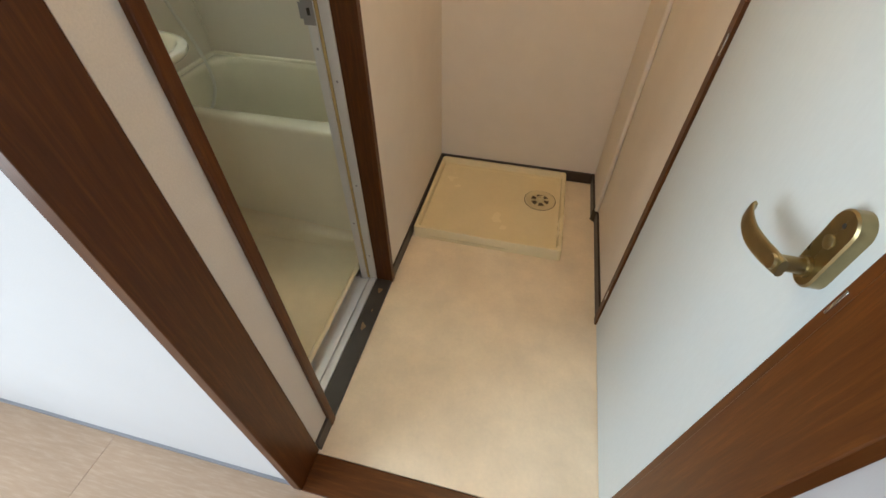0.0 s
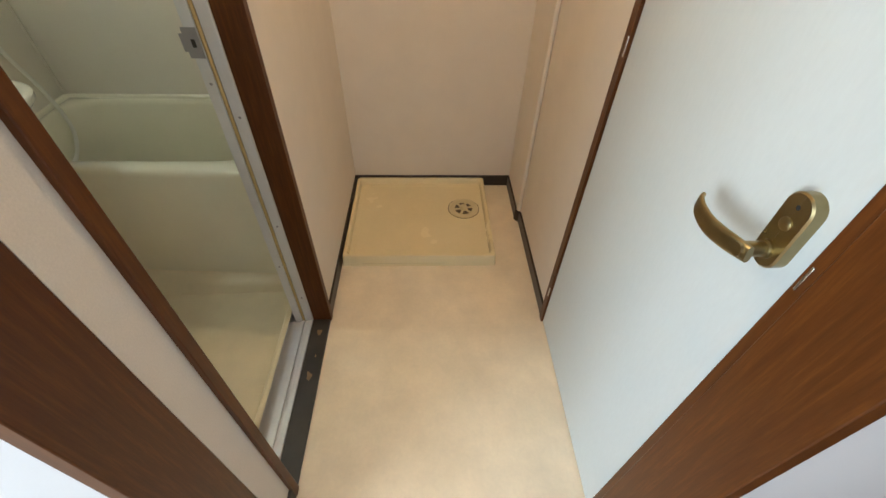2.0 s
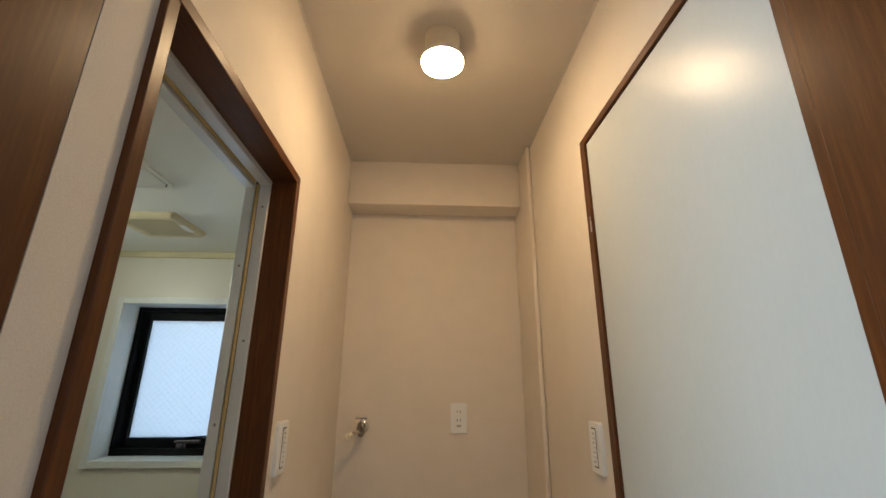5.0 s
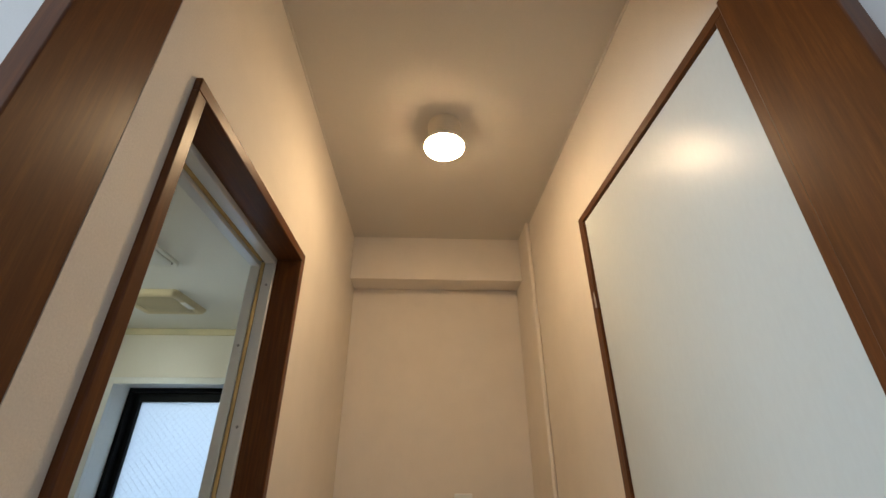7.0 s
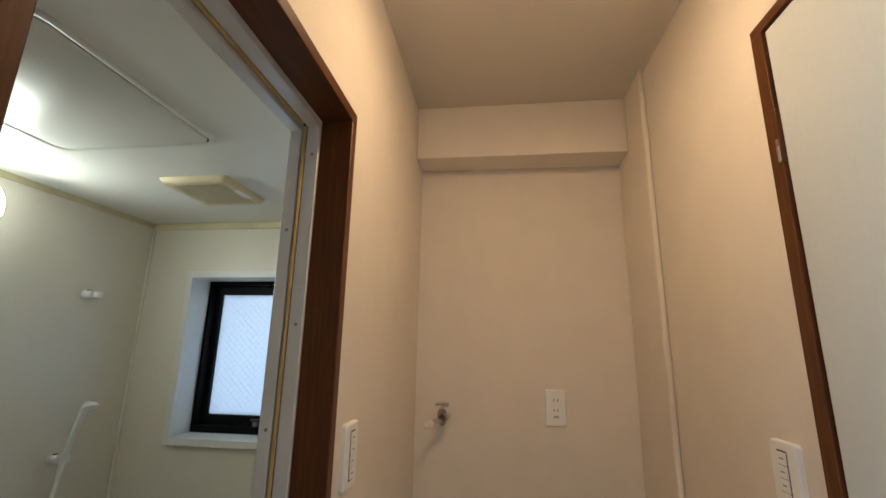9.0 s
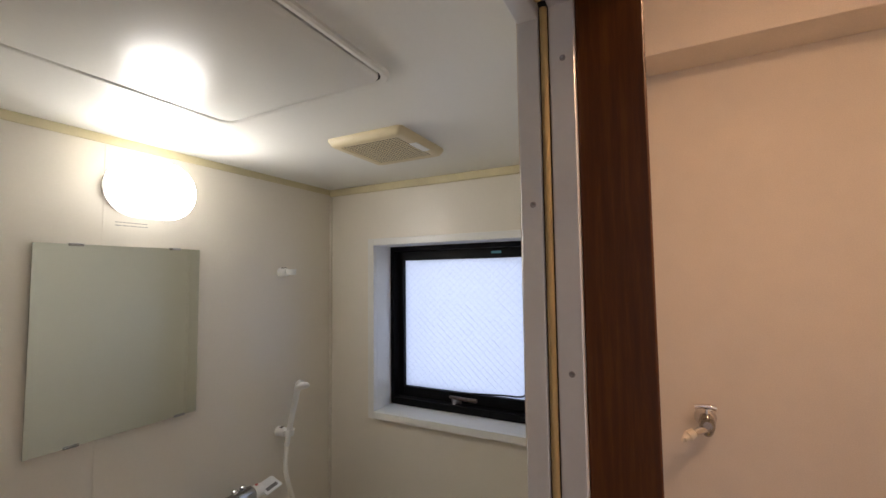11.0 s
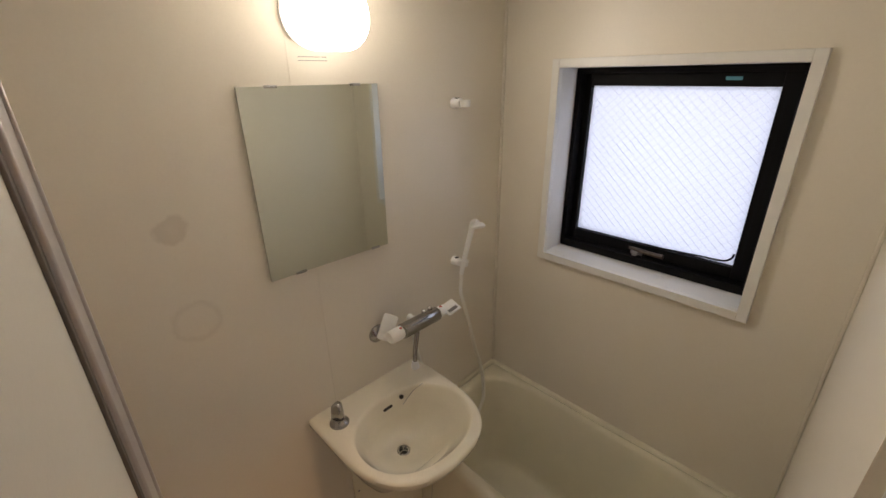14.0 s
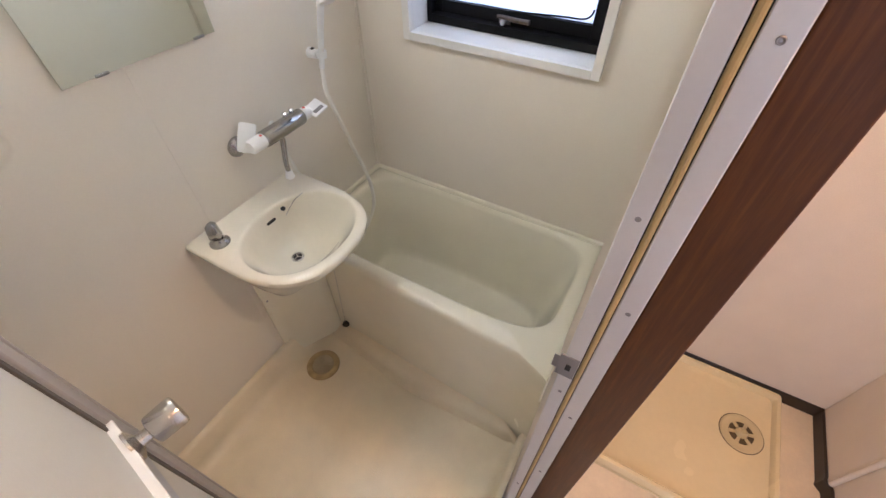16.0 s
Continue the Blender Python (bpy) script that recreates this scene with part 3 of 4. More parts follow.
    lathe(bm, (-1.04 + 0.66, 0.0, 0.128), (0, 0, 1), [(0, 0.022), (0.003, 0.022), (0.004, 0.018), (0.002, 0.010)])
    part("drain", bm, CHROME, t, "chrome tub drain")
    # the moulded kerb of the floor round the tub's foot
    bm = bmesh.new()
    rings = []
    for z, d in ((-0.0895, 0.085), (-0.062, 0.068), (-0.052, 0.058), (-0.048, 0.044), (-0.044, 0.012), (-0.030, -0.002)):
        ring = []
        for a in [radians(184 + 172 * k / 96) for k in range(97)]:
            e = edge(a, poly) + d
            ring.append((min(max(cx + e * math.cos(a), -1.1735), -0.1315), cy + e * math.sin(a), z))
        rings.append(ring)
    loft(bm, rings, closed=False, cap0=False, cap1=False)
    setting("floor_bath_kerb", bm, BFLOOR, "moulded kerb of the bath floor round the tub's foot", smooth=60)
    return t


tub()


# ---- lamps ----
lamp = thing("ceiling_lamp", pose(0.392, 1.118, H - 0.001), "white ceiling socket with a lit warm flat bulb, on the ceiling", "ceiling lamp")
bm = bmesh.new()
lathe(bm, (0, 0, 0), (0, 0, -1), [(0, 0.052), (0.02, 0.052), (0.035, 0.046), (0.060, 0.044)])
part("socket", bm, OFFW, lamp, "cream lamp socket")
bm = bmesh.new()
lathe(bm, (0, 0, -0.060), (0, 0, -1), [(0, 0.034), (0.010, 0.058), (0.018, 0.062), (0.026, 0.062)], 40)
part("bulb_body", bm, WHITEP, lamp, "white bulb body")
bm = bmesh.new()
lathe(bm, (0, 0, -0.086), (0, 0, -1), [(0, 0.0615), (0.006, 0.060), (0.012, 0.050), (0.016, 0.03), (0.017, 0.002)], 40)
part("diffuser", bm, LAMPW, lamp, "glowing warm diffuser")

bl = thing("bath_wall_lamp", pose(BX0, 1.285, 1.814), "lit white oval wall lamp above the mirror", "wall lamp")
def oval(w, h, x):
    return [(x, y, z) for y, z in rrect(w, h, h / 2 - 0.002, 12)]
bm = bmesh.new()
loft(bm, [oval(0.186, 0.122, 0), oval(0.190, 0.126, 0.004), oval(0.190, 0.126, 0.024), oval(0.186, 0.122, 0.026)])
part("base", bm, WHITEP, bl, "white plastic base")
bm = bmesh.new()
loft(bm, [oval(0.186, 0.122, 0.020), oval(0.202, 0.146, 0.028), oval(0.206, 0.150, 0.045), oval(0.203, 0.147, 0.0585)])
part("cover_side", bm, LAMPS, bl, "softly lit side of the cover", smooth=80)
bm = bmesh.new()
loft(bm, [oval(0.196, 0.140, 0.055), oval(0.2025, 0.1465, 0.0588), oval(0.199, 0.143, 0.063), oval(0.188, 0.124, 0.068), oval(0.165, 0.099, 0.072), oval(0.12, 0.05, 0.074)])
part("globe", bm, LAMPB, bl, "glowing white cover", smooth=80)

# ---- the toilet door: closed, in the east wall ----
td = thing("door_toilet", pose(E1, 0.82, 0), "closed pale printed toilet door in a thin brown wooden frame", "door", kind="structure")
tx = lambda x0, x1, y0, y1, z0, z1: boxm(x0 - E1, x1 - E1, y0 - 0.82, y1 - 0.82, z0, z1)
FW, FH = 0.021, 0.030
DX = E1 - 0.004
for y0, y1 in ((TD0, TD0 + FW - 0.003), (TD1 - FH, TD1)):
    part("jamb", tx(DX - 0.006, E1 + 0.058, y0, y1, 0.0, TDZ - FW), FRAME_V, td, bevel=0.0015)
part("head", tx(DX - 0.006, E1 + 0.058, TD0, TD1, TDZ - FW, TDZ), FRAME_H, td, bevel=0.0015)
L0, L1 = TD0 + FW, TD1 - FH - 0.003
leaf = part("leaf", tx(DX, DX + 0.034, L0, L1, 0.006, TDZ - FW - 0.003), DOOR_WHITE, td, "pale blue-white printed door leaf", bevel=0.0012)
part("stop", tx(DX + 0.035, E1 + 0.058, TD0 + FW - 0.004, TD1 - FH + 0.004, 0.0, TDZ - FW + 0.002), DARK, td)
for z in (1.82, 1.01, 0.20):
    h = part("hinge", tx(DX - 0.008, DX + 0.004, L1 - 0.001, L1 + 0.012, z - 0.05, z + 0.05), FRAME_V, leaf, "brown hinge", bevel=0.001)
    part("knuckle", tx(DX - 0.0095, DX - 0.007, L1 + 0.002, L1 + 0.009, z - 0.05, z - 0.008), STEEL, leaf, "worn bright hinge knuckle", bevel=0.001)
part("latch_keep", tx(DX - 0.0078, DX - 0.0055, TD0 + 0.009, TD0 + 0.0125, 0.925, 0.962), STEEL, td, "bright strike edge", bevel=0.0005)
# lever handle with its plate; x grows into the room here
M = Matrix.Translation((DX - E1, 0.566 - 0.82, 0.968)) @ Matrix(((0, 0, -1, 0), (-1, 0, 0, 0), (0, 1, 0, 0), (0, 0, 0, 1)))
bm = bmesh.new()
plate(bm, M, 0.042, 0.106, 0.017, 0.0212, 0.0022, 9)
lever = part("lever_handle", bm, BRASS, leaf, "antique brass lever handle set", smooth=40)
A = lambda a, b, c: M @ Vector((a, b, c))
bm = bmesh.new()
lathe(bm, A(0, -0.028, 0.017), (-1, 0, 0), [(0, 0.0125), (0.004, 0.0125), (0.005, 0.0098), (0.034, 0.0098), (0.038, 0.0088)], 28)
part("spindle", bm, BRASS, lever, "antique brass neck")
# the grip: a flat bar that sweeps towards the hinges and curls back to the door at its end
bm = bmesh.new()
line = spline([(0.012, -0.027, 0.046), (-0.004, -0.030, 0.049), (-0.030, -0.036, 0.052), (-0.058, -0.040, 0.054), (-0.084, -0.039, 0.053), (-0.100, -0.035, 0.049), (-0.107, -0.031, 0.043)], 6)
rings = []
for i, p in enumerate(line):
    d = (line[min(i + 1, len(line) - 1)] - line[max(i - 1, 0)]).normalized()
    w = Vector((0, 1, 0))
    w = (w - d * w.dot(d)).normalized()
    nn = d.cross(w)
    k = i / (len(line) - 1)
    hw, ht = 0.0110 + 0.0030 * math.sin(math.pi * k), 0.0052 - 0.002 * k
    rings.append([A(*(p + w * (hw * math.copysign(abs(math.cos(q)) ** 0.6, math.cos(q))) + nn * (ht * math.copysign(abs(math.sin(q)) ** 0.8, math.sin(q))))) for q in [2 * math.pi * j / 20 for j in range(20)]])
loft(bm, rings)
part("grip", bm, BRASS, lever, "curved antique brass grip", smooth=50)
bm = bmesh.new()
lathe(bm, A(0, 0.012, 0.0165), (-1, 0, 0), [(0, 0.0085), (0.0022, 0.0085), (0.0035, 0.0065)], 24)
part("lock_button", bm, BRASS, lever, "round lock button")
bm = bmesh.new()
lathe(bm, A(0, 0.035, 0.0165), (-1, 0, 0), [(0, 0.0032), (0.0008, 0.003)], 14)
part("indicator", bm, DARK, lever, "small dark indicator")

# ---- washer pan with its trap ----
pan = thing("washer_pan", pose(0.332, 1.704, 0.0), "cream plastic washing machine pan on the vinyl floor", "washer pan")
bm = bmesh.new()
rings = []
for w, h, z, r in ((0.642, 0.570, 0.0, 0.012), (0.636, 0.564, 0.050, 0.014), (0.630, 0.558, 0.0545, 0.014), (0.606, 0.534, 0.0545, 0.016), (0.600, 0.528, 0.050, 0.018), (0.594, 0.522, 0.028, 0.02), (0.582, 0.510, 0.0265, 0.024), (0.560, 0.488, 0.023, 0.03), (0.552, 0.48, 0.0225, 0.03)):
    rings.append([(x, y, z) for x, y in rrect(w, h, r, 6)])
loft(bm, rings)
part("tray", bm, PANM, pan, smooth=40)
TX, TY = 0.538 - 0.332, 1.773 - 1.704
bm = bmesh.new()
lathe(bm, (TX, TY, 0.0225), (0, 0, 1), [(0, 0.072), (0.0035, 0.071), (0.0045, 0.066), (0.0042, 0.062), (0.0015, 0.058), (0.0010, 0.044)], 40)
part("trap_gap", lathe(bmesh.new(), (TX, TY, 0.0228), (0, 0, 1), [(0, 0.0745), (0.0006, 0.0745)], 40), surface("dark_trap_gap", (0.10, 0.07, 0.035), 0.5), pan, "dark joint round the trap")
trap = part("trap_ring", bm, PANRING, pan, "cream round trap ring")
bm = bmesh.new()
lathe(bm, (TX, TY, 0.0232), (0, 0, 1), [(0, 0.042), (0.0008, 0.042)], 32)
part("trap_well", bm, surface("dark_trap_well", (0.10, 0.07, 0.035), 0.5), trap, "dark trap well")
bm = bmesh.new()
lathe(bm, (TX, TY, 0.0238), (0, 0, 1), [(0, 0.0205), (0.006, 0.0195), (0.010, 0.016), (0.016, 0.014), (0.019, 0.0115), (0.012, 0.009)], 28)
part("elbow", bm, PANRING, trap, "cream hose elbow")
for k in range(6):
    a = radians(60 * k + 12)
    bm = bmesh.new()
    c, s = math.cos(a), math.sin(a)
    loft(bm, [[(TX + c * r - s * t, TY + s * r + c * t, z) for r, t in ((0.022, -0.005), (0.043, -0.006), (0.043, 0.006), (0.022, 0.005))] for z in (0.0236, 0.028)])
    part("grate_bar", bm, PANRING, trap)
part("front_crease", boxm(-0.24, 0.10, -0.2875, -0.2855, 0.018, 0.0195), PANRING, pan)


# ---- wall fittings of the washroom ----
def wall_switch(y, side):
    x = 0.0 if side > 0 else E1
    t = thing("light_switch", Matrix.Translation((x, y, 1.236)) @ Matrix(((0, 0, side, 0), (side, 0, 0, 0), (0, 1, 0, 0), (0, 0, 0, 1))), "white wall switch plate with a column of rockers", "light switch", "wall switches")
    bm = bmesh.new()
    plate(bm, Matrix(), 0.071, 0.121, 0.011, 0.008, 0.003, 5)
    part("plate", bm, WHITEP, t)
    bm = bmesh.new()
    plate(bm, Matrix.Translation((0, 0, 0.0105)), 0.026, 0.092, 0.0011, 0.002)
    part("recess", bm, surface("switch_border", (0.10, 0.085, 0.07), 0.5) if "switch_border" not in bpy.data.materials else bpy.data.materials["switch_border"], t, "dark border of the rockers")
    for k in range(4):
        bm = bmesh.new()
        plate(bm, Matrix.Translation((0, -0.0325 + 0.0217 * k, 0.0112)), 0.0215, 0.0205, 0.0022 if k % 2 else 0.0028, 0.0015, 0.0006, 3)
        r = part("rocker", bm, WHITEP, t)
        bm = bmesh.new()
        z = 0.0112 + (0.0022 if k % 2 else 0.0028)
        box(bm, -0.005, 0.005, -0.0325 + 0.0217 * k - 0.001, -0.0325 + 0.0217 * k + 0.0012, z, z + 0.0003)
        part("print", bm, GREYBAR, r, "small grey print")
    return t


wall_switch(1.262, 1)
wall_switch(1.252, -1)

out = thing("wall_outlet", Matrix.Translation((0.505, 2.0, 1.240)) @ Matrix(((1, 0, 0, 0), (0, 0, -1, 0), (0, 1, 0, 0), (0, 0, 0, 1))), "white double wall outlet with earth terminal, above the washer pan", "wall outlet")
bm = bmesh.new()
plate(bm, Matrix(), 0.070, 0.120, 0.0085, 0.003, 0.002, 4)
part("plate", bm, WHITEP, out)
bm = bmesh.new()
plate(bm, Matrix.Translation((0, 0.006, 0.0083)), 0.032, 0.082, 0.0012, 0.002, 0.0005)
sock = part("socket_insert", bm, WHITEP, out)
for y in (0.026, -0.008):
    for x in (-0.0065, 0.0065):
        part("slot", boxm(x - 0.0012, x + 0.0012, y - 0.005, y + 0.005, 0.0090, 0.0098), DARK, sock, "dark socket slot")
part("earth_flap", boxm(-0.009, 0.009, -0.034, -0.026, 0.0092, 0.0108), surface("flap_grey", (0.45, 0.43, 0.4), 0.5), sock, "grey earth flap", bevel=0.0005)

tap = thing("washer_tap", pose(0.107, 2.0, 1.206), "chrome washing machine tap with a cream nozzle, on the beige wall", "tap")
bm = bmesh.new()
lathe(bm, (0, 0, 0), (0, -1, 0), [(0, 0.026), (0.004, 0.025), (0.008, 0.016), (0.012, 0.011), (0.03, 0.011)])
part("flange", bm, CHROME, tap)
bm = bmesh.new()
lathe(bm, (0, -0.028, -0.002), (0, -1, 0), [(0, 0.012), (0.006, 0.017), (0.02, 0.018), (0.034, 0.016), (0.040, 0.010)])
lathe(bm, (0, -0.045, 0.022), (0, 0, -1), [(0, 0.009), (0.006, 0.015), (0.020, 0.0185), (0.036, 0.0175), (0.050, 0.012), (0.056, 0.006)])
body_ = part("tap_body", bm, surface("tap_chrome", (0.42, 0.40, 0.37), 0.08, metal=1.0, var=0.05, bump=0.0, rough_var=0.03), tap)
bm = bmesh.new()
cyl(bm, (0, -0.045, 0.012), (0, -0.045, 0.034), 0.007, 0.006)
part("stem", bm, CHROME, tap)
bm = bmesh.new()
tube(bm, [(-0.026, -0.045, 0.036), (-0.012, -0.045, 0.039), (0.0, -0.045, 0.040), (0.012, -0.045, 0.039), (0.022, -0.045, 0.036)], (0.0052, 0.0062))
part("handle", bm, CHROME, tap, "chrome tap handle")
bm = bmesh.new()
tube(bm, [(0.0, -0.052, -0.012), (-0.014, -0.066, -0.014), (-0.026, -0.076, -0.017), (-0.034, -0.082, -0.021)], (0.0095, 0.008))
part("spout", bm, CHROME, tap, "chrome spout")
bm = bmesh.new()
lathe(bm, (-0.032, -0.080, -0.019), (-0.65, -0.55, -0.35), [(0, 0.0105), (0.014, 0.0125), (0.018, 0.0135), (0.021, 0.009), (0.032, 0.008)])
part("nozzle", bm, OFFW, tap, "cream hose nozzle")
bm = bmesh.new()
tube(bm, [(-0.046, -0.090, -0.016), (-0.054, -0.098, -0.024), (-0.058, -0.102, -0.036)], 0.0035)
part("nozzle_clip", bm, OFFW, tap, "cream nozzle clip")

# ---- the bath door: leaf open into the bathroom ----
ang = 7.5
lf = thing("bath_door_leaf", pose(-0.128, 0.616, -0.02, 0, 0, 180 - ang), "aluminium-framed bath door with milky panels, opened into the bathroom", "door")
LW = 0.595
LT = IZ - 0.03 + 0.02
th = 0.030
LEAF_ALU = surface("leaf_aluminium", (0.46, 0.43, 0.41), 0.45, metal=0.45, var=0.05, scale=6, grain=150, bump=0.05)
for x0, x1 in ((0.0, 0.042), (LW - 0.045, LW)):
    part("stile", boxm(x0, x1, -th, 0.0, 0.0, LT), LEAF_ALU, lf, "aluminium stile", bevel=0.0025)
part("edge_fin", boxm(LW - 0.003, LW + 0.003, -th - 0.003, -th + 0.004, 0.0, LT), LEAF_ALU, lf, "bright edge fin", bevel=0.001)
for z0, z1 in ((0.0, 0.07), (0.915, 0.990), (LT - 0.055, LT)):
    part("rail", boxm(0.042, LW - 0.045, -th + 0.002, -0.002, z0, z1), ALU, lf, "aluminium rail", bevel=0.0025)
BEADM = surface("brown_rubber", (0.10, 0.085, 0.07), 0.6)
MILK = surface("milky_panel", (0.62, 0.60, 0.54), 0.42, var=0.03, grain=260, bump=0.5)
for z0, z1 in ((0.07, 0.915), (0.990, LT - 0.055)):
    part("panel", boxm(0.042, LW - 0.045, -0.021, -0.012, z0, z1), MILK, lf, "milky textured panel", smooth=0)
for x in (0.047, LW - 0.050):
    part("bead", boxm(x - 0.008, x + 0.008, -0.0245, -0.0105, 0.990, LT - 0.055), BEADM, lf, "dark rubber bead", bevel=0.001)
    part("bead", boxm(x - 0.008, x + 0.008, -0.0245, -0.0105, 0.07, 0.915), BEADM, lf, "dark rubber bead", bevel=0.001)
part("ledge", boxm(0.042, LW - 0.045, -th - 0.004, -0.004, 0.990, 0.996), WHITEP, lf, "white glazing ledge", bevel=0.001)
KX, KZ = LW - 0.095, 0.978
bm = bmesh.new()
lathe(bm, (KX, -th, KZ), (0, -1, 0), [(0, 0.0265), (0.004, 0.026), (0.008, 0.019), (0.012, 0.0115), (0.026, 0.0105), (0.029, 0.0215), (0.032, 0.0238), (0.067, 0.0256), (0.072, 0.0246), (0.074, 0.019)], 36)
part("knob", bm, STEEL, lf, "brushed steel round knob")
bm = bmesh.new()
lathe(bm, (KX, 0.0, KZ), (0, 1, 0), [(0, 0.0255), (0.004, 0.025), (0.010, 0.019), (0.014, 0.0115), (0.024, 0.0105), (0.030, 0.0215), (0.048, 0.0235), (0.052, 0.015)], 36)
part("knob", bm, STEEL, lf, "brushed steel round knob")

# ---- bath ceiling: hatch and vent ----
ht = thing("ceiling_hatch", pose(-0.612, 1.065, BZ1), "ivory inspection hatch in the bath ceiling with rounded corners", "ceiling hatch")
bm = bmesh.new()
loft(bm, [[(x, y, z) for x, y in rrect(w, w, r, 8)] for w, z, r in ((0.452, 0.001, 0.035), (0.452, -0.006, 0.035), (0.446, -0.009, 0.033), (0.436, -0.009, 0.03), (0.426, -0.006, 0.028))], cap0=False, cap1=False)
part("flange", bm, FRP_CEIL, ht)
bm = bmesh.new()
loft(bm, [[(x, y, z) for x, y in rrect(0.43, 0.43, 0.028, 8)] for z in (0.0, -0.003)])
part("gap", bm, DARK, ht, "dark gap")
bm = bmesh.new()
loft(bm, [[(x, y - 0.001, z) for x, y in rrect(w, w, 0.026, 8)] for w, z in ((0.420, -0.002), (0.420, -0.0075), (0.416, -0.009))])
part("panel", bm, FRP_CEIL, ht)

vt = thing("ceiling_vent", pose(-0.622, 1.602, BZ1), "yellowed plastic vent cover with a fine grille, on the bath ceiling", "ceiling vent")
bm = bmesh.new()
loft(bm, [[(x, y, z) for x, y in rrect(w, w, r, 6)] for w, z, r in ((0.228, 0.0, 0.012), (0.228, -0.006, 0.012), (0.214, -0.018, 0.012), (0.206, -0.020, 0.012), (0.176, -0.020, 0.004), (0.174, -0.016, 0.004))], cap0=False)
part("cover", bm, VENTM, vt)
part("backing", boxm(-0.086, 0.086, -0.086, 0.086, -0.0168, -0.0162), surface("vent_dark", (0.035, 0.028, 0.02), 0.7), vt, "dark backing")
for k in range(17):
    c = -0.080 + 0.010 * k
    part("slat", boxm(-0.087, 0.087, c - 0.0011, c + 0.0011, -0.0205, -0.0195), VENTM, vt, "yellowed slat")
    part("cross_slat", boxm(c - 0.0011, c + 0.0011, -0.087, 0.087, -0.0200, -0.0190), VENTM, vt, "yellowed slat")
part("tab", boxm(0.088, 0.110, -0.035, 0.035, -0.0225, -0.0195), WHITEP, vt, "pale vent tab", bevel=0.002)

# ---- bath window ----
wt = thing("window_bath", pose((WX0 + WX1) / 2, BY1, 0), "black aluminium window with wired frosted glass in a white trim", "window", kind="structure")
wx = (WX0 + WX1) / 2
wb = lambda x0, x1, y0, y1, z0, z1: boxm(x0 - wx, x1 - wx, y0 - BY1, y1 - BY1, z0, z1)
TW, YB = 0.026, 2.112
part("trim", wb(WX0, WX0 + TW, 1.966, BY1, WZ0, WZ1), WINTRIM, wt, "white window trim", bevel=0.0015)
part("trim", wb(WX1 - TW, WX1, 1.966, BY1, WZ0, WZ1), WINTRIM, wt, "white window trim", bevel=0.0015)
part("trim", wb(WX0 + TW, WX1 - TW, 1.966, BY1, WZ0, WZ0 + TW), WINTRIM, wt, "white window trim", bevel=0.0015)
part("trim", wb(WX0 + TW, WX1 - TW, 1.966, BY1, WZ1 - TW, WZ1), WINTRIM, wt, "white window trim", bevel=0.0015)
a0, a1, c0, c1 = WX0 + TW, WX1 - TW, WZ0 + TW, WZ1 - TW
for n, b in (("reveal", (a0 - 0.003, a0, BY1, 2.24, c0, c1)), ("reveal", (a1, a1 + 0.003, BY1, 2.24, c0, c1)), ("reveal", (a0 - 0.003, a1 + 0.003, BY1, 2.24, c1, c1 + 0.003)), ("window_sill", (a0 - 0.003, a1 + 0.003, BY1, 2.24, c0 - 0.003, c0))):
    part(n, wb(*b), WINTRIM, wt, "white reveal", smooth=0)
g0, g1, h0, h1 = -0.905, -0.398, 1.150, 1.648
for b in ((a0, a0 + 0.016, c0, c1), (a1 - 0.016, a1, c0, c1), (a0 + 0.016, a1 - 0.016, c0, c0 + 0.026), (a0 + 0.016, a1 - 0.016, c1 - 0.018, c1)):
    part("outer_frame", wb(b[0], b[1], YB - 0.034, YB + 0.05, b[2], b[3]), BLACK, wt, "black frame", bevel=0.0015)
for b in ((a0 + 0.016, g0, c0 + 0.026, c1 - 0.018), (g1, a1 - 0.016, c0 + 0.026, c1 - 0.018), (g0, g1, c0 + 0.026, h0), (g0, g1, h1, c1 - 0.018)):
    part("sash", wb(b[0], b[1], YB, YB + 0.036, b[2], b[3]), BLACK, wt, "black sash", bevel=0.0015)
part("pane", wb(g0, g1, YB + 0.018, YB + 0.024, h0, h1), FROST, wt, "wired frosted glass", smooth=0)
# the wires in the pane, as one net
bm = bmesh.new()
step, y = 0.029, YB + 0.0172
slope = 0.95
gw, gh = g1 - g0, h1 - h0
for sgn in (1, -1):
    k = -40
    while k * step < gw + gh / slope + 0.2:
        # the line x = k * step + sgn * z / slope, clipped to the pane
        pts = []
        x_of = lambda z: k * step + sgn * z / slope
        z0, z1 = 0.0, gh
        lo, hi = sorted(((0 - k * step) * slope * sgn, (gw - k * step) * slope * sgn))
        z0, z1 = max(z0, lo), min(z1, hi)
        if z1 - z0 > 0.004:
            p, q = Vector((g0 + x_of(z0) - wx, y - BY1, h0 + z0)), Vector((g0 + x_of(z1) - wx, y - BY1, h0 + z1))
            d = (q - p).normalized()
            n_ = Vector((-d.z, 0, d.x)) * 0.0004
            o = Vector((0, 0.0006, 0))
            loft(bm, [[p + n_, p - n_, p - n_ + o, p + n_ + o], [q + n_, q - n_, q - n_ + o, q + n_ + o]])
        k += 1
tagged(part("wire_net", bm, surface("pane_wire", (0.74, 0.76, 0.80), 0.5), wt, "thin grey wires in the glass", smooth=0), kind="stuff")
part("sticker", wb(-0.525, -0.487, YB - 0.0005, YB, 1.664, 1.673), BLUE, wt, "small blue sticker", smooth=0)
cat = thing("window_catch", pose(-0.672, YB - 0.0005, 1.120), "worn metal cam catch on the bottom of the black sash", "window catch")
bm = bmesh.new()
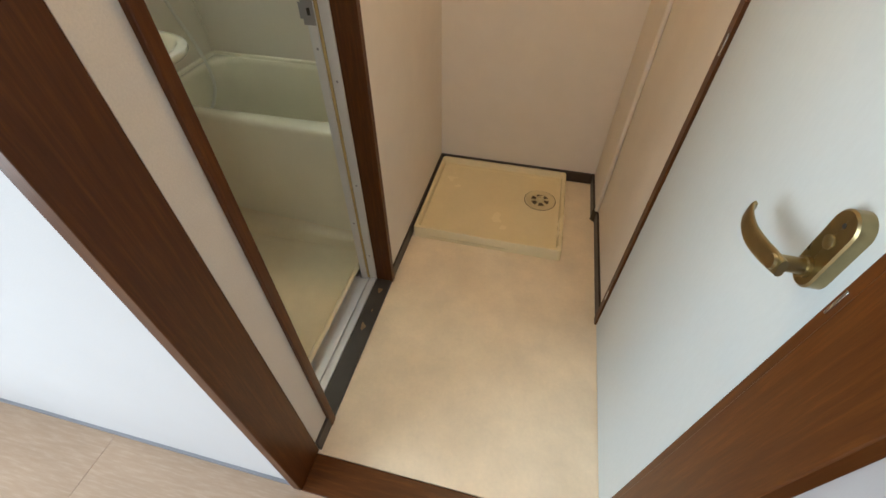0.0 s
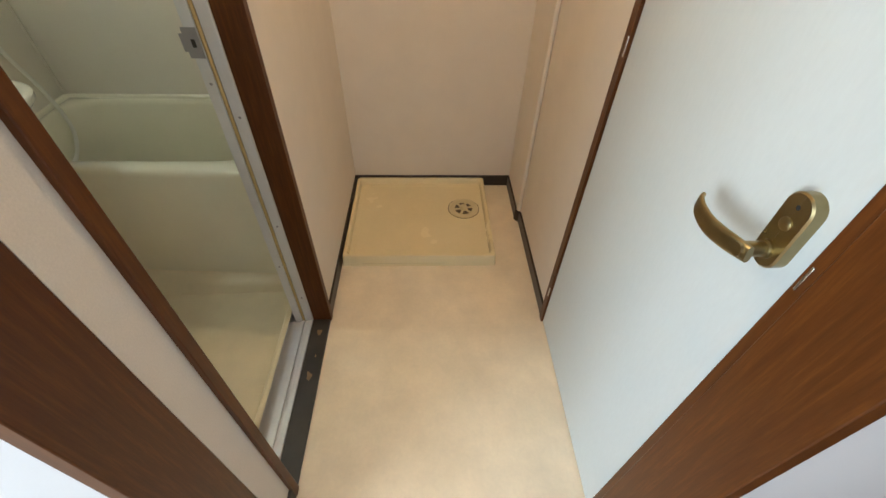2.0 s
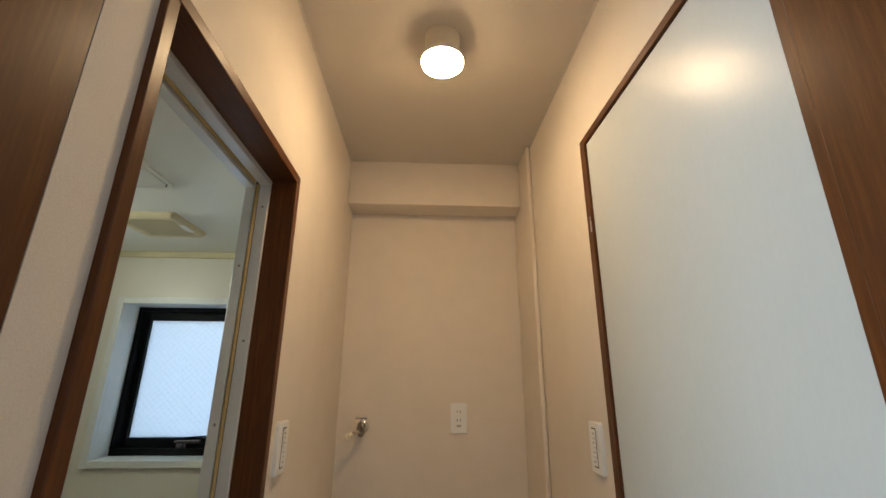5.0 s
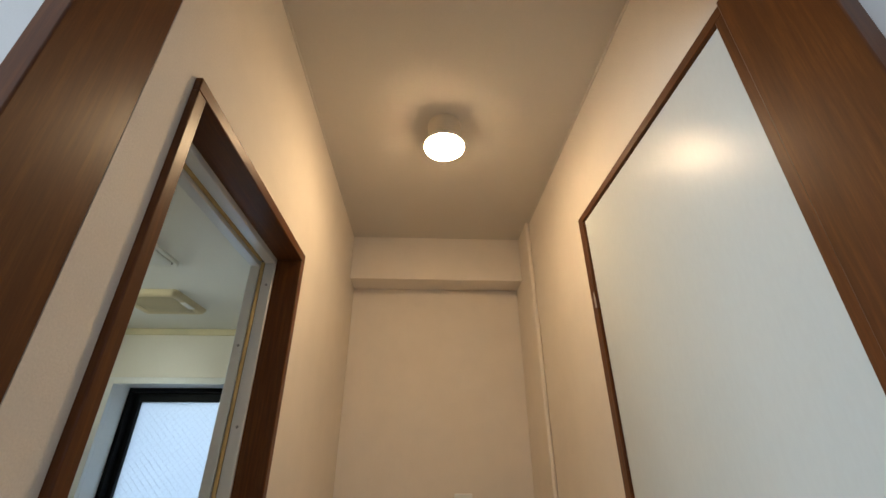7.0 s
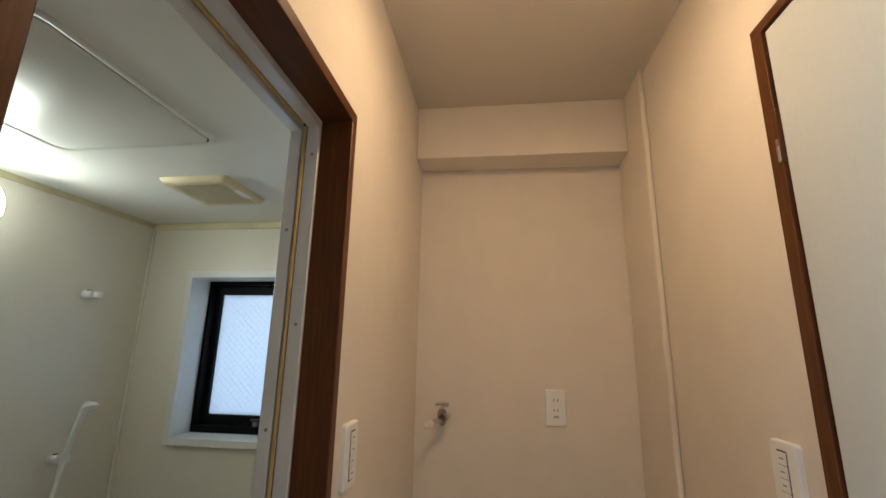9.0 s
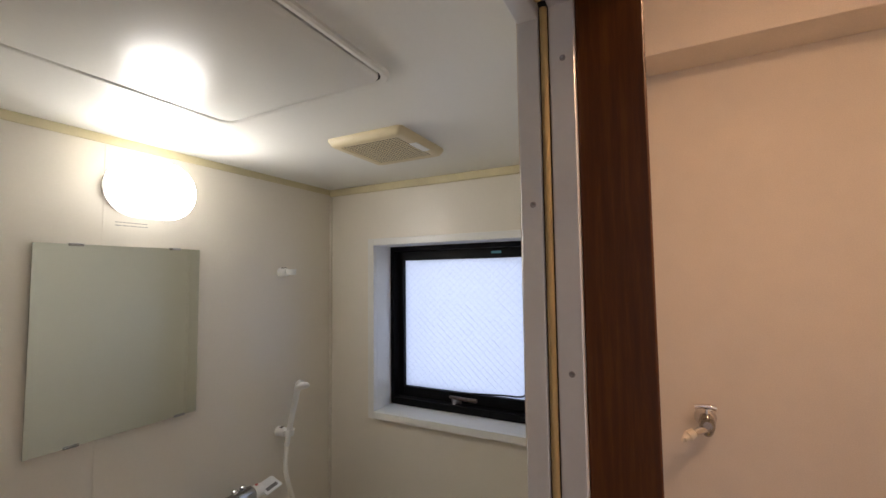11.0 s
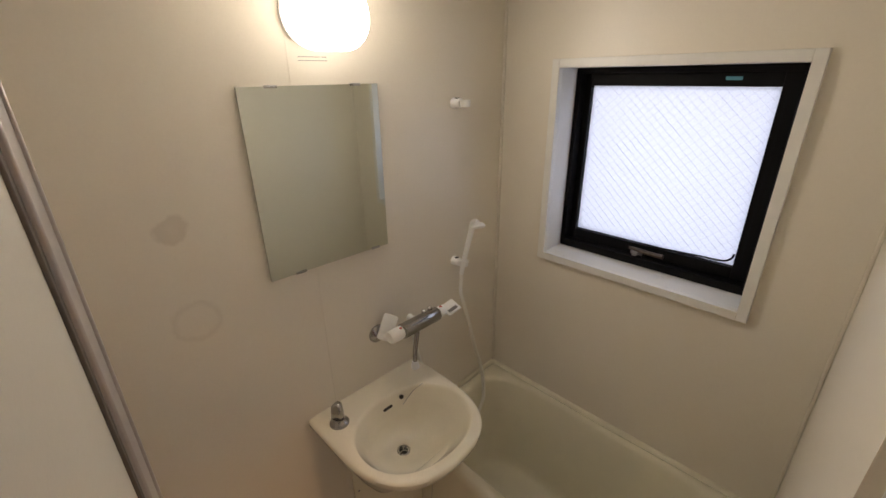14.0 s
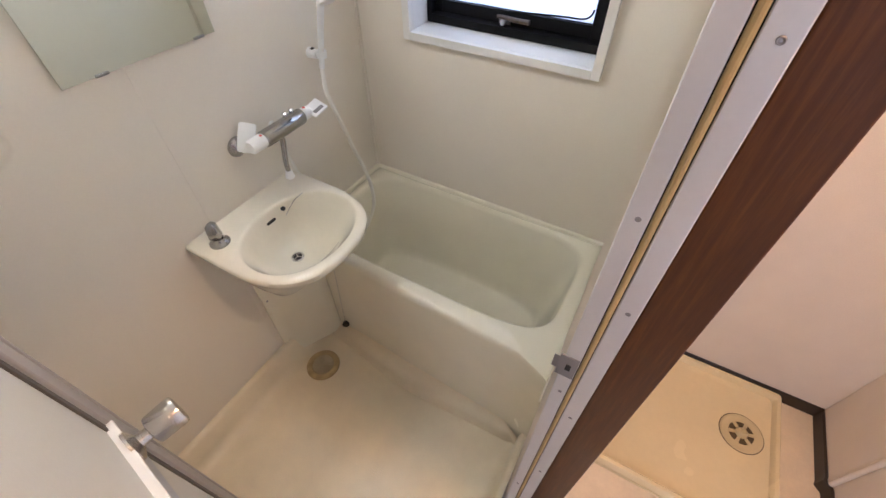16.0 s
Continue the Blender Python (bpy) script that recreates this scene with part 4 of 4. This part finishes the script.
box(bm, -0.020, 0.020, -0.005, 0.0, -0.020, 0.012)
part("base", bm, LEAD, cat, bevel=0.002)
bm = bmesh.new()
lathe(bm, (0, -0.004, 0.004), (0, -1, 0), [(0, 0.013), (0.014, 0.012), (0.018, 0.008)])
part("hub", bm, SATIN, cat)
bm = bmesh.new()
tube(bm, [(-0.020, -0.016, 0.016), (0.0, -0.022, 0.018), (0.040, -0.030, 0.018), (0.094, -0.036, 0.020)], (0.0055, 0.0075))
part("lever", bm, surface("brown_latch_metal", (0.10, 0.075, 0.06), 0.4, metal=0.7, var=0.3, scale=60), cat, "worn metal lever")
bm = bmesh.new()
tube(bm, [(0.0, -0.012, -0.004), (-0.010, -0.018, -0.018), (0.004, -0.018, -0.026)], 0.006)
part("hook", bm, SATIN, cat)
st = thing("window_stay", pose(-0.66, YB - 0.0005, 1.151), "thin black curved stay along the bottom of the pane", "window stay")
bm = bmesh.new()
tube(bm, [(0.0, -0.004, 0.000), (0.10, -0.005, 0.007), (0.18, -0.005, 0.012), (0.220, -0.005, 0.013), (0.242, -0.005, 0.017), (0.255, -0.005, 0.028), (0.259, -0.005, 0.042)], 0.0028, n=10)
part("stay_bar", bm, BLACK, st)

# ---- mirror ----
mr = thing("mirror", pose(BX0 + 0.003, 1.2505, 1.4415, 0, 0, -0.8), "frameless rectangular mirror held by four metal clips", "mirror")
part("glass", boxm(0.0035, 0.0085, -0.180, 0.180, -0.2265, 0.2265), MIRROR, mr, smooth=0)
part("back", boxm(0.0, 0.0034, -0.172, 0.172, -0.218, 0.218), GREYBAR, mr, smooth=0)
for y, s in ((-0.105, 1), (0.112, 1), (-0.10, -1), (0.135, -1)):
    bm = bmesh.new()
    box(bm, 0.0, 0.0105, y - 0.014, y + 0.014, *sorted((s * 0.2267, s * 0.2285)))
    box(bm, 0.0087, 0.0105, y - 0.014, y + 0.014, *sorted((s * 0.2267, s * 0.2225)))
    part("clip", bm, SATIN, mr, "metal mirror clip", bevel=0.0008)
note = thing("lamp_notice", pose(BX0, 1.262, 1.728), "two thin lines of grey print on the panel below the lamp", "notice")
for k in range(2):
    for j in range(9):
        w = 0.0062 + 0.0015 * math.sin(3 * j + k)
        part("print", boxm(0.0, 0.0004, -0.038 + 0.0085 * j, -0.038 + 0.0085 * j + w, -0.008 * k, -0.008 * k + 0.0018), GREYBAR, note, smooth=0)

# ---- shower ----
def shower_hook(y, z):
    t = thing("shower_hook", pose(BX0, y, z), "white plastic shower hook on the bath wall", "shower hook", "shower hooks")
    bm = bmesh.new()
    lathe(bm, (0, 0, 0), (1, 0, 0), [(0, 0.0165), (0.006, 0.0165), (0.012, 0.015), (0.030, 0.0145), (0.034, 0.011)])
    part("base", bm, WHITEP, t)
    part("pin", boxm(0.010, 0.022, -0.006, 0.006, 0.0125, 0.0162), DARK, t, "dark cap", bevel=0.001)
    bm = bmesh.new()
    a = [radians(40 + 280 * k / 20) for k in range(21)]
    rings = []
    for q in a:
        c, s = -math.cos(q), math.sin(q)
        rings.append([(0.045 + r * c, 0.006 + r * s, zz) for r, zz in ((0.011, -0.010), (0.015, -0.010), (0.0175, 0.010), (0.0135, 0.010))])
    loft(bm, rings)
    part("cradle", bm, WHITEP, t)
    return t


shower_hook(1.7335, 1.604)
shower_hook(1.732, 1.058)

sh = thing("hand_shower", pose(BX0, 1.732, 1.058), "white hand shower in the lower hook", "hand shower")
bm = bmesh.new()
tube(bm, [(0.034, 0.006, -0.045), (0.044, 0.006, 0.0), (0.062, 0.005, 0.07), (0.080, 0.002, 0.125), (0.094, -0.004, 0.160)], (0.0085, 0.0105), 16)
part("handle", bm, WHITEP, sh)
bm = bmesh.new()
lathe(bm, (0.138, -0.026, 0.172), (0.42, -0.22, -0.88), [(-0.012, 0.008), (-0.008, 0.018), (-0.002, 0.0225), (0.004, 0.0225), (0.006, 0.019)], 28)
part("head", bm, WHITEP, sh)
bm = bmesh.new()
tube(bm, [(0.088, -0.001, 0.145), (0.096, -0.004, 0.165), (0.112, -0.013, 0.177), (0.130, -0.022, 0.180)], (0.0115, 0.010), 16)
part("neck", bm, WHITEP, sh)
hs = thing("shower_hose", pose(BX0, 1.732, 1.058), "pale plastic shower hose hanging in a loop to the mixer", "shower hose")
bm = bmesh.new()
tube(bm, [(0.034, 0.006, -0.045), (0.050, -0.012, -0.12), (0.070, 0.004, -0.22), (0.075, 0.040, -0.36), (0.078, 0.078, -0.48), (0.080, 0.098, -0.60), (0.078, 0.088, -0.69), (0.068, 0.022, -0.765), (0.052, -0.07, -0.72), (0.036, -0.145, -0.58), (0.024, -0.185, -0.40), (0.022, -0.215, -0.27), (0.036, -0.235, -0.18), (0.062, -0.245, -0.135)], 0.0074, 12, 10)
part("hose_tube", bm, HOSEM, hs, smooth=60)

# ---- mixer ----
MY, MZ, MXX = 1.46, 0.948, 0.092
DCHROME = surface("dark_chrome", (0.40, 0.39, 0.38), 0.16, metal=1.0, var=0.05, bump=0.0)
mx = thing("thermostatic_mixer", pose(BX0, MY, MZ), "chrome thermostatic mixer with white handles above the basin", "mixer tap")
for y, fr in ((-0.088, 0.031), (0.050, 0.013)):
    bm = bmesh.new()
    lathe(bm, (0, y, -0.034), (1, 0, 0), [(0, fr), (0.005, fr - 0.001), (0.014, fr * 0.65), (0.018, 0.012), (0.03, 0.011)])
    part("flange", bm, DCHROME if y < 0 else WHITEP, mx)
    bm = bmesh.new()
    tube(bm, [(0.026, y, -0.034), (0.048, y + 0.006, -0.028), (0.066, y + 0.018, -0.016), (MXX - 0.006, y + 0.034, -0.003)], 0.012)
    part("union", bm, WHITEP, mx, "white union cover")
bm = bmesh.new()
lathe(bm, (MXX, -0.058, 0), (0, 1, 0), [(0, 0.020), (0.003, 0.0245), (0.090, 0.0245), (0.151, 0.0238), (0.155, 0.021)], 48)
part("mixer_body", bm, DCHROME, mx, "dark chrome mixer body", smooth=50)
bm = bmesh.new()
lathe(bm, (MXX, -0.058, 0), (0, -1, 0), [(0, 0.0195), (0.010, 0.021), (0.044, 0.0205), (0.049, 0.017), (0.047, 0.012)], 28)
kn = part("flow_handle", bm, WHITEP, mx, "white handle")
bm = bmesh.new()
lathe(bm, (MXX + 0.006, -0.066, 0.0195), (0.1, 0, 1), [(0, 0.0045), (0.0015, 0.004)], 12)
part("dot", bm, RED, kn, "red dot")
bm = bmesh.new()
pn = Vector((0.75, -0.45, 0.45)).normalized()
pv = Vector((0.0, 0.45, 0.85))
pv = (pv - pn * pv.dot(pn)).normalized()
R = Matrix.Translation((0.036, -0.070, -0.004)) @ Matrix((pv.cross(pn), pv, pn)).transposed().to_4x4()
plate(bm, R, 0.048, 0.084, 0.006, 0.008, 0.002)
part("cover_plate", bm, WHITEP, mx, "white plate behind the handle")
bm = bmesh.new()
lathe(bm, (MXX, 0.097, 0), (0, 1, 0), [(0, 0.0195), (0.012, 0.019), (0.030, 0.018), (0.033, 0.012)], 28)
tk = part("temperature_handle", bm, WHITEP, mx, "white handle")
bm = bmesh.new()
R2 = Matrix.Translation((MXX + 0.010, 0.150, 0.002)) @ Euler((radians(8), radians(20), radians(4))).to_matrix().to_4x4()
plate(bm, R2, 0.050, 0.060, 0.004, 0.005, 0.001)
dp = part("tag_card", bm, WHITEP, mx, "white tag with grey print")
part("print", boxm(0.004, 0.016, -0.020, 0.020, 0.0041, 0.0045), GREYBAR, dp, "grey print")
bpy.context.view_layer.update()
scene.objects[dp.children[0].name].matrix_local = R2
bm = bmesh.new()
lathe(bm, (MXX, 0.112, 0.019), (0, 0, 1), [(0, 0.005), (0.0018, 0.0045)], 12)
part("dot", bm, RED, tk, "red dot")
for y in (0.018, 0.044):
    bm = bmesh.new()
    lathe(bm, (MXX - 0.012, y + 0.03, 0.018), (-0.2, 0, 1), [(0, 0.009), (0.009, 0.009), (0.012, 0.006)], 20)
    part("cap", bm, CHROME, mx)
bm = bmesh.new()
tube(bm, [(MXX, 0.002, -0.018), (MXX + 0.002, 0.002, -0.034), (MXX + 0.006, -0.006, -0.058), (MXX + 0.014, -0.020, -0.092), (MXX + 0.018, -0.024, -0.122)], (0.0088, 0.0072), 16)
part("spout", bm, DCHROME, mx, "shiny chrome spout")
bm = bmesh.new()
lathe(bm, (MXX + 0.018, -0.024, -0.120), (0, 0, -1), [(0, 0.0095), (0.004, 0.0105), (0.024, 0.0145), (0.026, 0.0125)], 20)
part("nozzle", bm, WHITEP, mx, "white spout tip")

# ---- basin ----
def basin():
    t = thing("washbasin", pose(BX0, 1.314, 0.739), "ivory D-shaped washbasin on the bath wall, with a chrome knob", "washbasin")
    cy, n = 0.0, 120

    def outline(d=0.0, reach=0.418, half=0.214, back=0.0015):
        """Straight sides from the wall, then a broad round nose."""
        pts, cx = [], 0.155
        for k in range(81):
            a = radians(-90 + 180 * k / 80)
            c, s = abs(math.cos(a)), math.sin(a)
            pts.append((cx + (reach - cx - d) * c ** (2 / 2.6), (half - d) * math.copysign(abs(s) ** (2 / 2.6), s)))
        return [(back, -(half - d))] + pts + [(back, half - d)]

    def cast(a, poly, ox, oy):
        dx, dy = math.cos(a), math.sin(a)
        best = 9.0
        for i in range(len(poly)):
            (x0, y0), (x1, y1) = poly[i], poly[(i + 1) % len(poly)]
            ex_, ey_ = x1 - x0, y1 - y0
            den = dx * ey_ - dy * ex_
            if abs(den) < 1e-12:
                continue
            q = ((x0 - ox) * ey_ - (y0 - oy) * ex_) / den
            s = ((x0 - ox) * dy - (y0 - oy) * dx) / den
            if q > 0 and -1e-6 <= s <= 1 + 1e-6:
                best = min(best, q)
        return (ox + best * dx, oy + best * dy)

    ox, oy = 0.205, 0.0
    angles = [2 * math.pi * i / n for i in range(n)]
    for c in (math.atan2(0.212, 0.0015 - ox), math.atan2(-0.212, 0.0015 - ox)):
        k = min(range(n), key=lambda i: abs((angles[i] - c + math.pi) % (2 * math.pi) - math.pi))
        angles[k] = c % (2 * math.pi)
    bowl = lambda rx, ry, bx, p: [(bx + rx * math.copysign(abs(math.cos(q)) ** (2 / p), math.cos(q)), 0.002 + ry * math.copysign(abs(math.sin(q)) ** (2 / p), math.sin(q))) for q in [2 * math.pi * i / 120 for i in range(120)]]
    rings = []
    for z, poly in ((-0.235, outline(0.0, 0.225, 0.115)), (-0.17, outline(0.0, 0.25, 0.150)), (-0.10, outline(0.0, 0.300, 0.180)), (-0.05, outline(0.0, 0.365, 0.200)), (-0.030, outline(0.008)), (-0.022, outline(0.001)), (-0.006, outline(0.0)), (0.0, outline(0.006))):
        rings.append([(*cast(a, poly, ox, oy), z) for a in angles])
    for z, rx, ry, bx, p in ((0.0, 0.154, 0.184, 0.236, 2.15), (-0.003, 0.149, 0.179, 0.236, 2.15), (-0.012, 0.144, 0.174, 0.235, 2.15), (-0.06, 0.122, 0.148, 0.222, 2.15), (-0.10, 0.106, 0.124, 0.210, 2.1), (-0.132, 0.080, 0.088, 0.196, 2.0), (-0.148, 0.052, 0.055, 0.190, 2.0), (-0.153, 0.028, 0.028, 0.190, 2.0)):
        rings.append([(*cast(a, bowl(rx, ry, bx, p), ox, oy), z) for a in angles])
    bm = bmesh.new()
    loft(bm, rings)
    part("basin_body", bm, BASINM, t, smooth=50)
    dx, dy = 0.158, 0.014
    bm = bmesh.new()
    lathe(bm, (0.180, 0.000, -0.1535), (0, 0, 1), [(0, 0.0215), (0.003, 0.021), (0.0035, 0.0165), (0.0005, 0.0155), (0.0003, 0.012)], 32)
    dr = part("drain", bm, CHROME, t, "chrome drain")
    bm = bmesh.new()
    lathe(bm, (0.180, 0.000, -0.1532), (0, 0, 1), [(0, 0.0145), (0.0008, 0.0145)], 24)
    part("drain_hole", bm, DARK, dr)
    for k in range(3):
        a = radians(120 * k + 30)
        bm = bmesh.new()
        c, s = math.cos(a), math.sin(a)
        loft(bm, [[(0.180 + c * r - s * q, 0.000 + s * r + c * q, z) for r, q in ((0, -0.0015), (0.0145, -0.0015), (0.0145, 0.0015), (0, 0.0015))] for z in (-0.1524, -0.151)])
        part("drain_spoke", bm, CHROME, dr)
    # overflow slot and plug eye on the bowl's back slope
    bm = bmesh.new()
    plate(bm, Matrix.Translation((0.0965, 0.010, -0.042)) @ Euler((0, radians(74), 0)).to_matrix().to_4x4(), 0.010, 0.036, 0.0015, 0.0045)
    part("overflow", bm, DARK, t, "dark overflow slot")
    bm = bmesh.new()
    lathe(bm, (0.104, 0.060, -0.022), (0.95, -0.1, 0.3), [(0, 0.0075), (0.005, 0.0075), (0.0075, 0.004)], 18)
    part("chain_eye", bm, RUBBER, t, "black plug eye")
    # chrome knob on the deck
    bm = bmesh.new()
    lathe(bm, (0.078, -0.152, 0.0), (0, 0, 1), [(0, 0.029), (0.003, 0.0285), (0.009, 0.020), (0.013, 0.0165), (0.020, 0.0155)], 32)
    kb = part("knob_base", bm, DCHROME, t, "chrome knob base")
    bm = bmesh.new()
    rings = []
    for h, r in ((0.018, 0.012), (0.023, 0.0185), (0.048, 0.0172), (0.064, 0.0150), (0.073, 0.008)):
        rings.append([(0.078 + r * (1 + 0.16 * math.cos(3 * q)) * math.cos(q), -0.152 + r * (1 + 0.16 * math.cos(3 * q)) * math.sin(q), h) for q in [2 * math.pi * i / 36 for i in range(36)]])
    loft(bm, rings)
    part("knob", bm, DCHROME, kb, "fluted chrome knob", smooth=60)
    return t


basin()
ch = thing("plug_chain", pose(BX0 + 0.098, 1.372, 0.709), "thin metal ball chain across the back of the basin", "plug chain")
bm = bmesh.new()
tube(bm, [(0.036, -0.014, 0.006), (0.034, 0.012, 0.020), (0.029, 0.042, 0.0275), (0.028, 0.090, 0.0278), (0.027, 0.140, 0.0275), (0.022, 0.153, 0.020), (0.020, 0.155, -0.02)], 0.0013, 6, 10)
part("chain", bm, SATIN, ch)
pl = thing("basin_plug", pose(-1.020, 1.435, 0.0), "black rubber plug hanging on a thin cord under the basin", "plug")
bm = bmesh.new()
lathe(bm, (0, 0, 0.012), (0.4, -0.5, 0), [(-0.008, 0.010), (0, 0.0145), (0.008, 0.016), (0.012, 0.013)], 20)
part("stopper", bm, RUBBER, pl)
bm = bmesh.new()
tube(bm, [(0.0, 0.0, 0.02), (0.012, 0.0, 0.2), (0.024, 0.004, 0.40), (0.03, 0.004, 0.56)], 0.0009, 6, 4)
part("cord", bm, SATIN, pl, "thin metal cord")

# pipe cover between basin and floor
pc = thing("pipe_cover", pose(BX0, 1.33, -0.06), "ivory moulded pipe cover with two screws, under the basin", "pipe cover")
foot = [(0.0015, -0.115), (0.010, -0.115), (0.016, -0.085), (0.030, -0.070), (0.088, 0.045), (0.098, 0.070), (0.104, 0.085), (0.104, 0.121), (0.0015, 0.121)]
top_ = [(0.0015, -0.115), (0.010, -0.115), (0.016, -0.085), (0.030, -0.070), (0.084, 0.040), (0.094, 0.068), (0.100, 0.085), (0.100, 0.121), (0.0015, 0.121)]
bm = bmesh.new()
loft(bm, [[(x, y, 0.0) for x, y in foot], [(x, y, 0.60) for x, y in top_]])
part("cover", bm, TUBM, pc, bevel=0.004)
for z in (0.386, 0.045):
    bm = bmesh.new()
    lathe(bm, (0.012, -0.099, z), (1, -0.15, 0), [(0, 0.0042), (0.002, 0.004), (0.003, 0.002)], 14)
    part("screw", bm, LEAD, pc, "screw head")

fd = thing("floor_drain", pose(-1.027, 1.259, BZ0), "round cream floor drain grate, stained round its edge", "floor drain")
bm = bmesh.new()
lathe(bm, (0, 0, -0.002), (0, 0, 1), [(0, 0.072), (0.006, 0.0715), (0.009, 0.068), (0.0095, 0.049), (0.007, 0.046)], 44)
part("ring", bm, surface("drain_ring", (0.42, 0.31, 0.15), 0.45, var=0.25, scale=30), fd, "yellowed ring")
bm = bmesh.new()
lathe(bm, (0, 0, 0.0052), (0, 0, 1), [(0, 0.046), (0.001, 0.046)], 36)
part("well", bm, surface("drain_well", (0.045, 0.032, 0.02), 0.6), fd, "dark well")
GR = surface("drain_grate", (0.66, 0.56, 0.36), 0.45, var=0.2, scale=30)
for k in range(3):
    base = radians(120 * k + 90)
    for j in range(-4, 5):
        bm = bmesh.new()
        u, v = (math.cos(base), math.sin(base)), (-math.sin(base), math.cos(base))
        q = j * 0.0078
        r0, r1 = max(abs(q) * 0.6 + 0.006, 0.006), math.sqrt(max(0.045 ** 2 - q * q, 1e-6))
        if r1 - r0 < 0.004:
            bm.free()
            continue
        loft(bm, [[(u[0] * r + v[0] * w, u[1] * r + v[1] * w, z) for r, w in ((r0, q - 0.0018), (r1, q - 0.0018), (r1, q + 0.0018), (r0, q + 0.0018))] for z in (0.006, 0.0088)])
        part("grate_bar", bm, GR, fd)
    bm = bmesh.new()
    c = base + radians(60)
    u, v = (math.cos(c), math.sin(c)), (-math.sin(c), math.cos(c))
    loft(bm, [[(u[0] * r + v[0] * w, u[1] * r + v[1] * w, z) for r, w in ((0, -0.002), (0.046, -0.002), (0.046, 0.002), (0, 0.002))] for z in (0.006, 0.0092)])
    part("grate_rib", bm, GR, fd)

# anti-slip ribs on the bath floor
rb = thing("floor_ribs", pose(-0.575, 1.03, BZ0), "small raised ribs moulded on the ivory bath floor", "floor ribs")
for k in range(5):
    part("rib", boxm(-0.030, 0.030, -0.020 + 0.009 * k, -0.0175 + 0.009 * k, -0.001, 0.0016), BFLOOR, rb, bevel=0.0007)

# ---- laminate of the outer room: boards as pieces ----
fl = thing("floor_laminate", pose(0, 0, 0), "pale oak laminate boards of the outer room", "floor", kind="structure")
rnd = random.Random(4)
bw, bl_ = 0.300, 1.2
meshes = {}
row = 0
y = 0.390
while y > RY0:
    y0 = max(y - bw, RY0)
    x = RX0 - rnd.random() * 0.9
    while x < RX1:
        x0, x1 = max(x, RX0), min(x + bl_, RX1)
        if x1 - x0 > 0.03:
            key = (round(x1 - x0, 3), round(y - y0, 3))
            if key not in meshes:
                ob = part("board", boxm(0.0006, x1 - x0 - 0.0006, 0.0006, y - y0 - 0.0006, -0.006, 0.0), OAK, fl, smooth=0)
                meshes[key] = ob.data
            else:
                ob = new("board", meshes[key])
                ob.parent = fl
            ob.location = (x0, y0, 0.0)
        x += bl_
    y -= bw
    row += 1
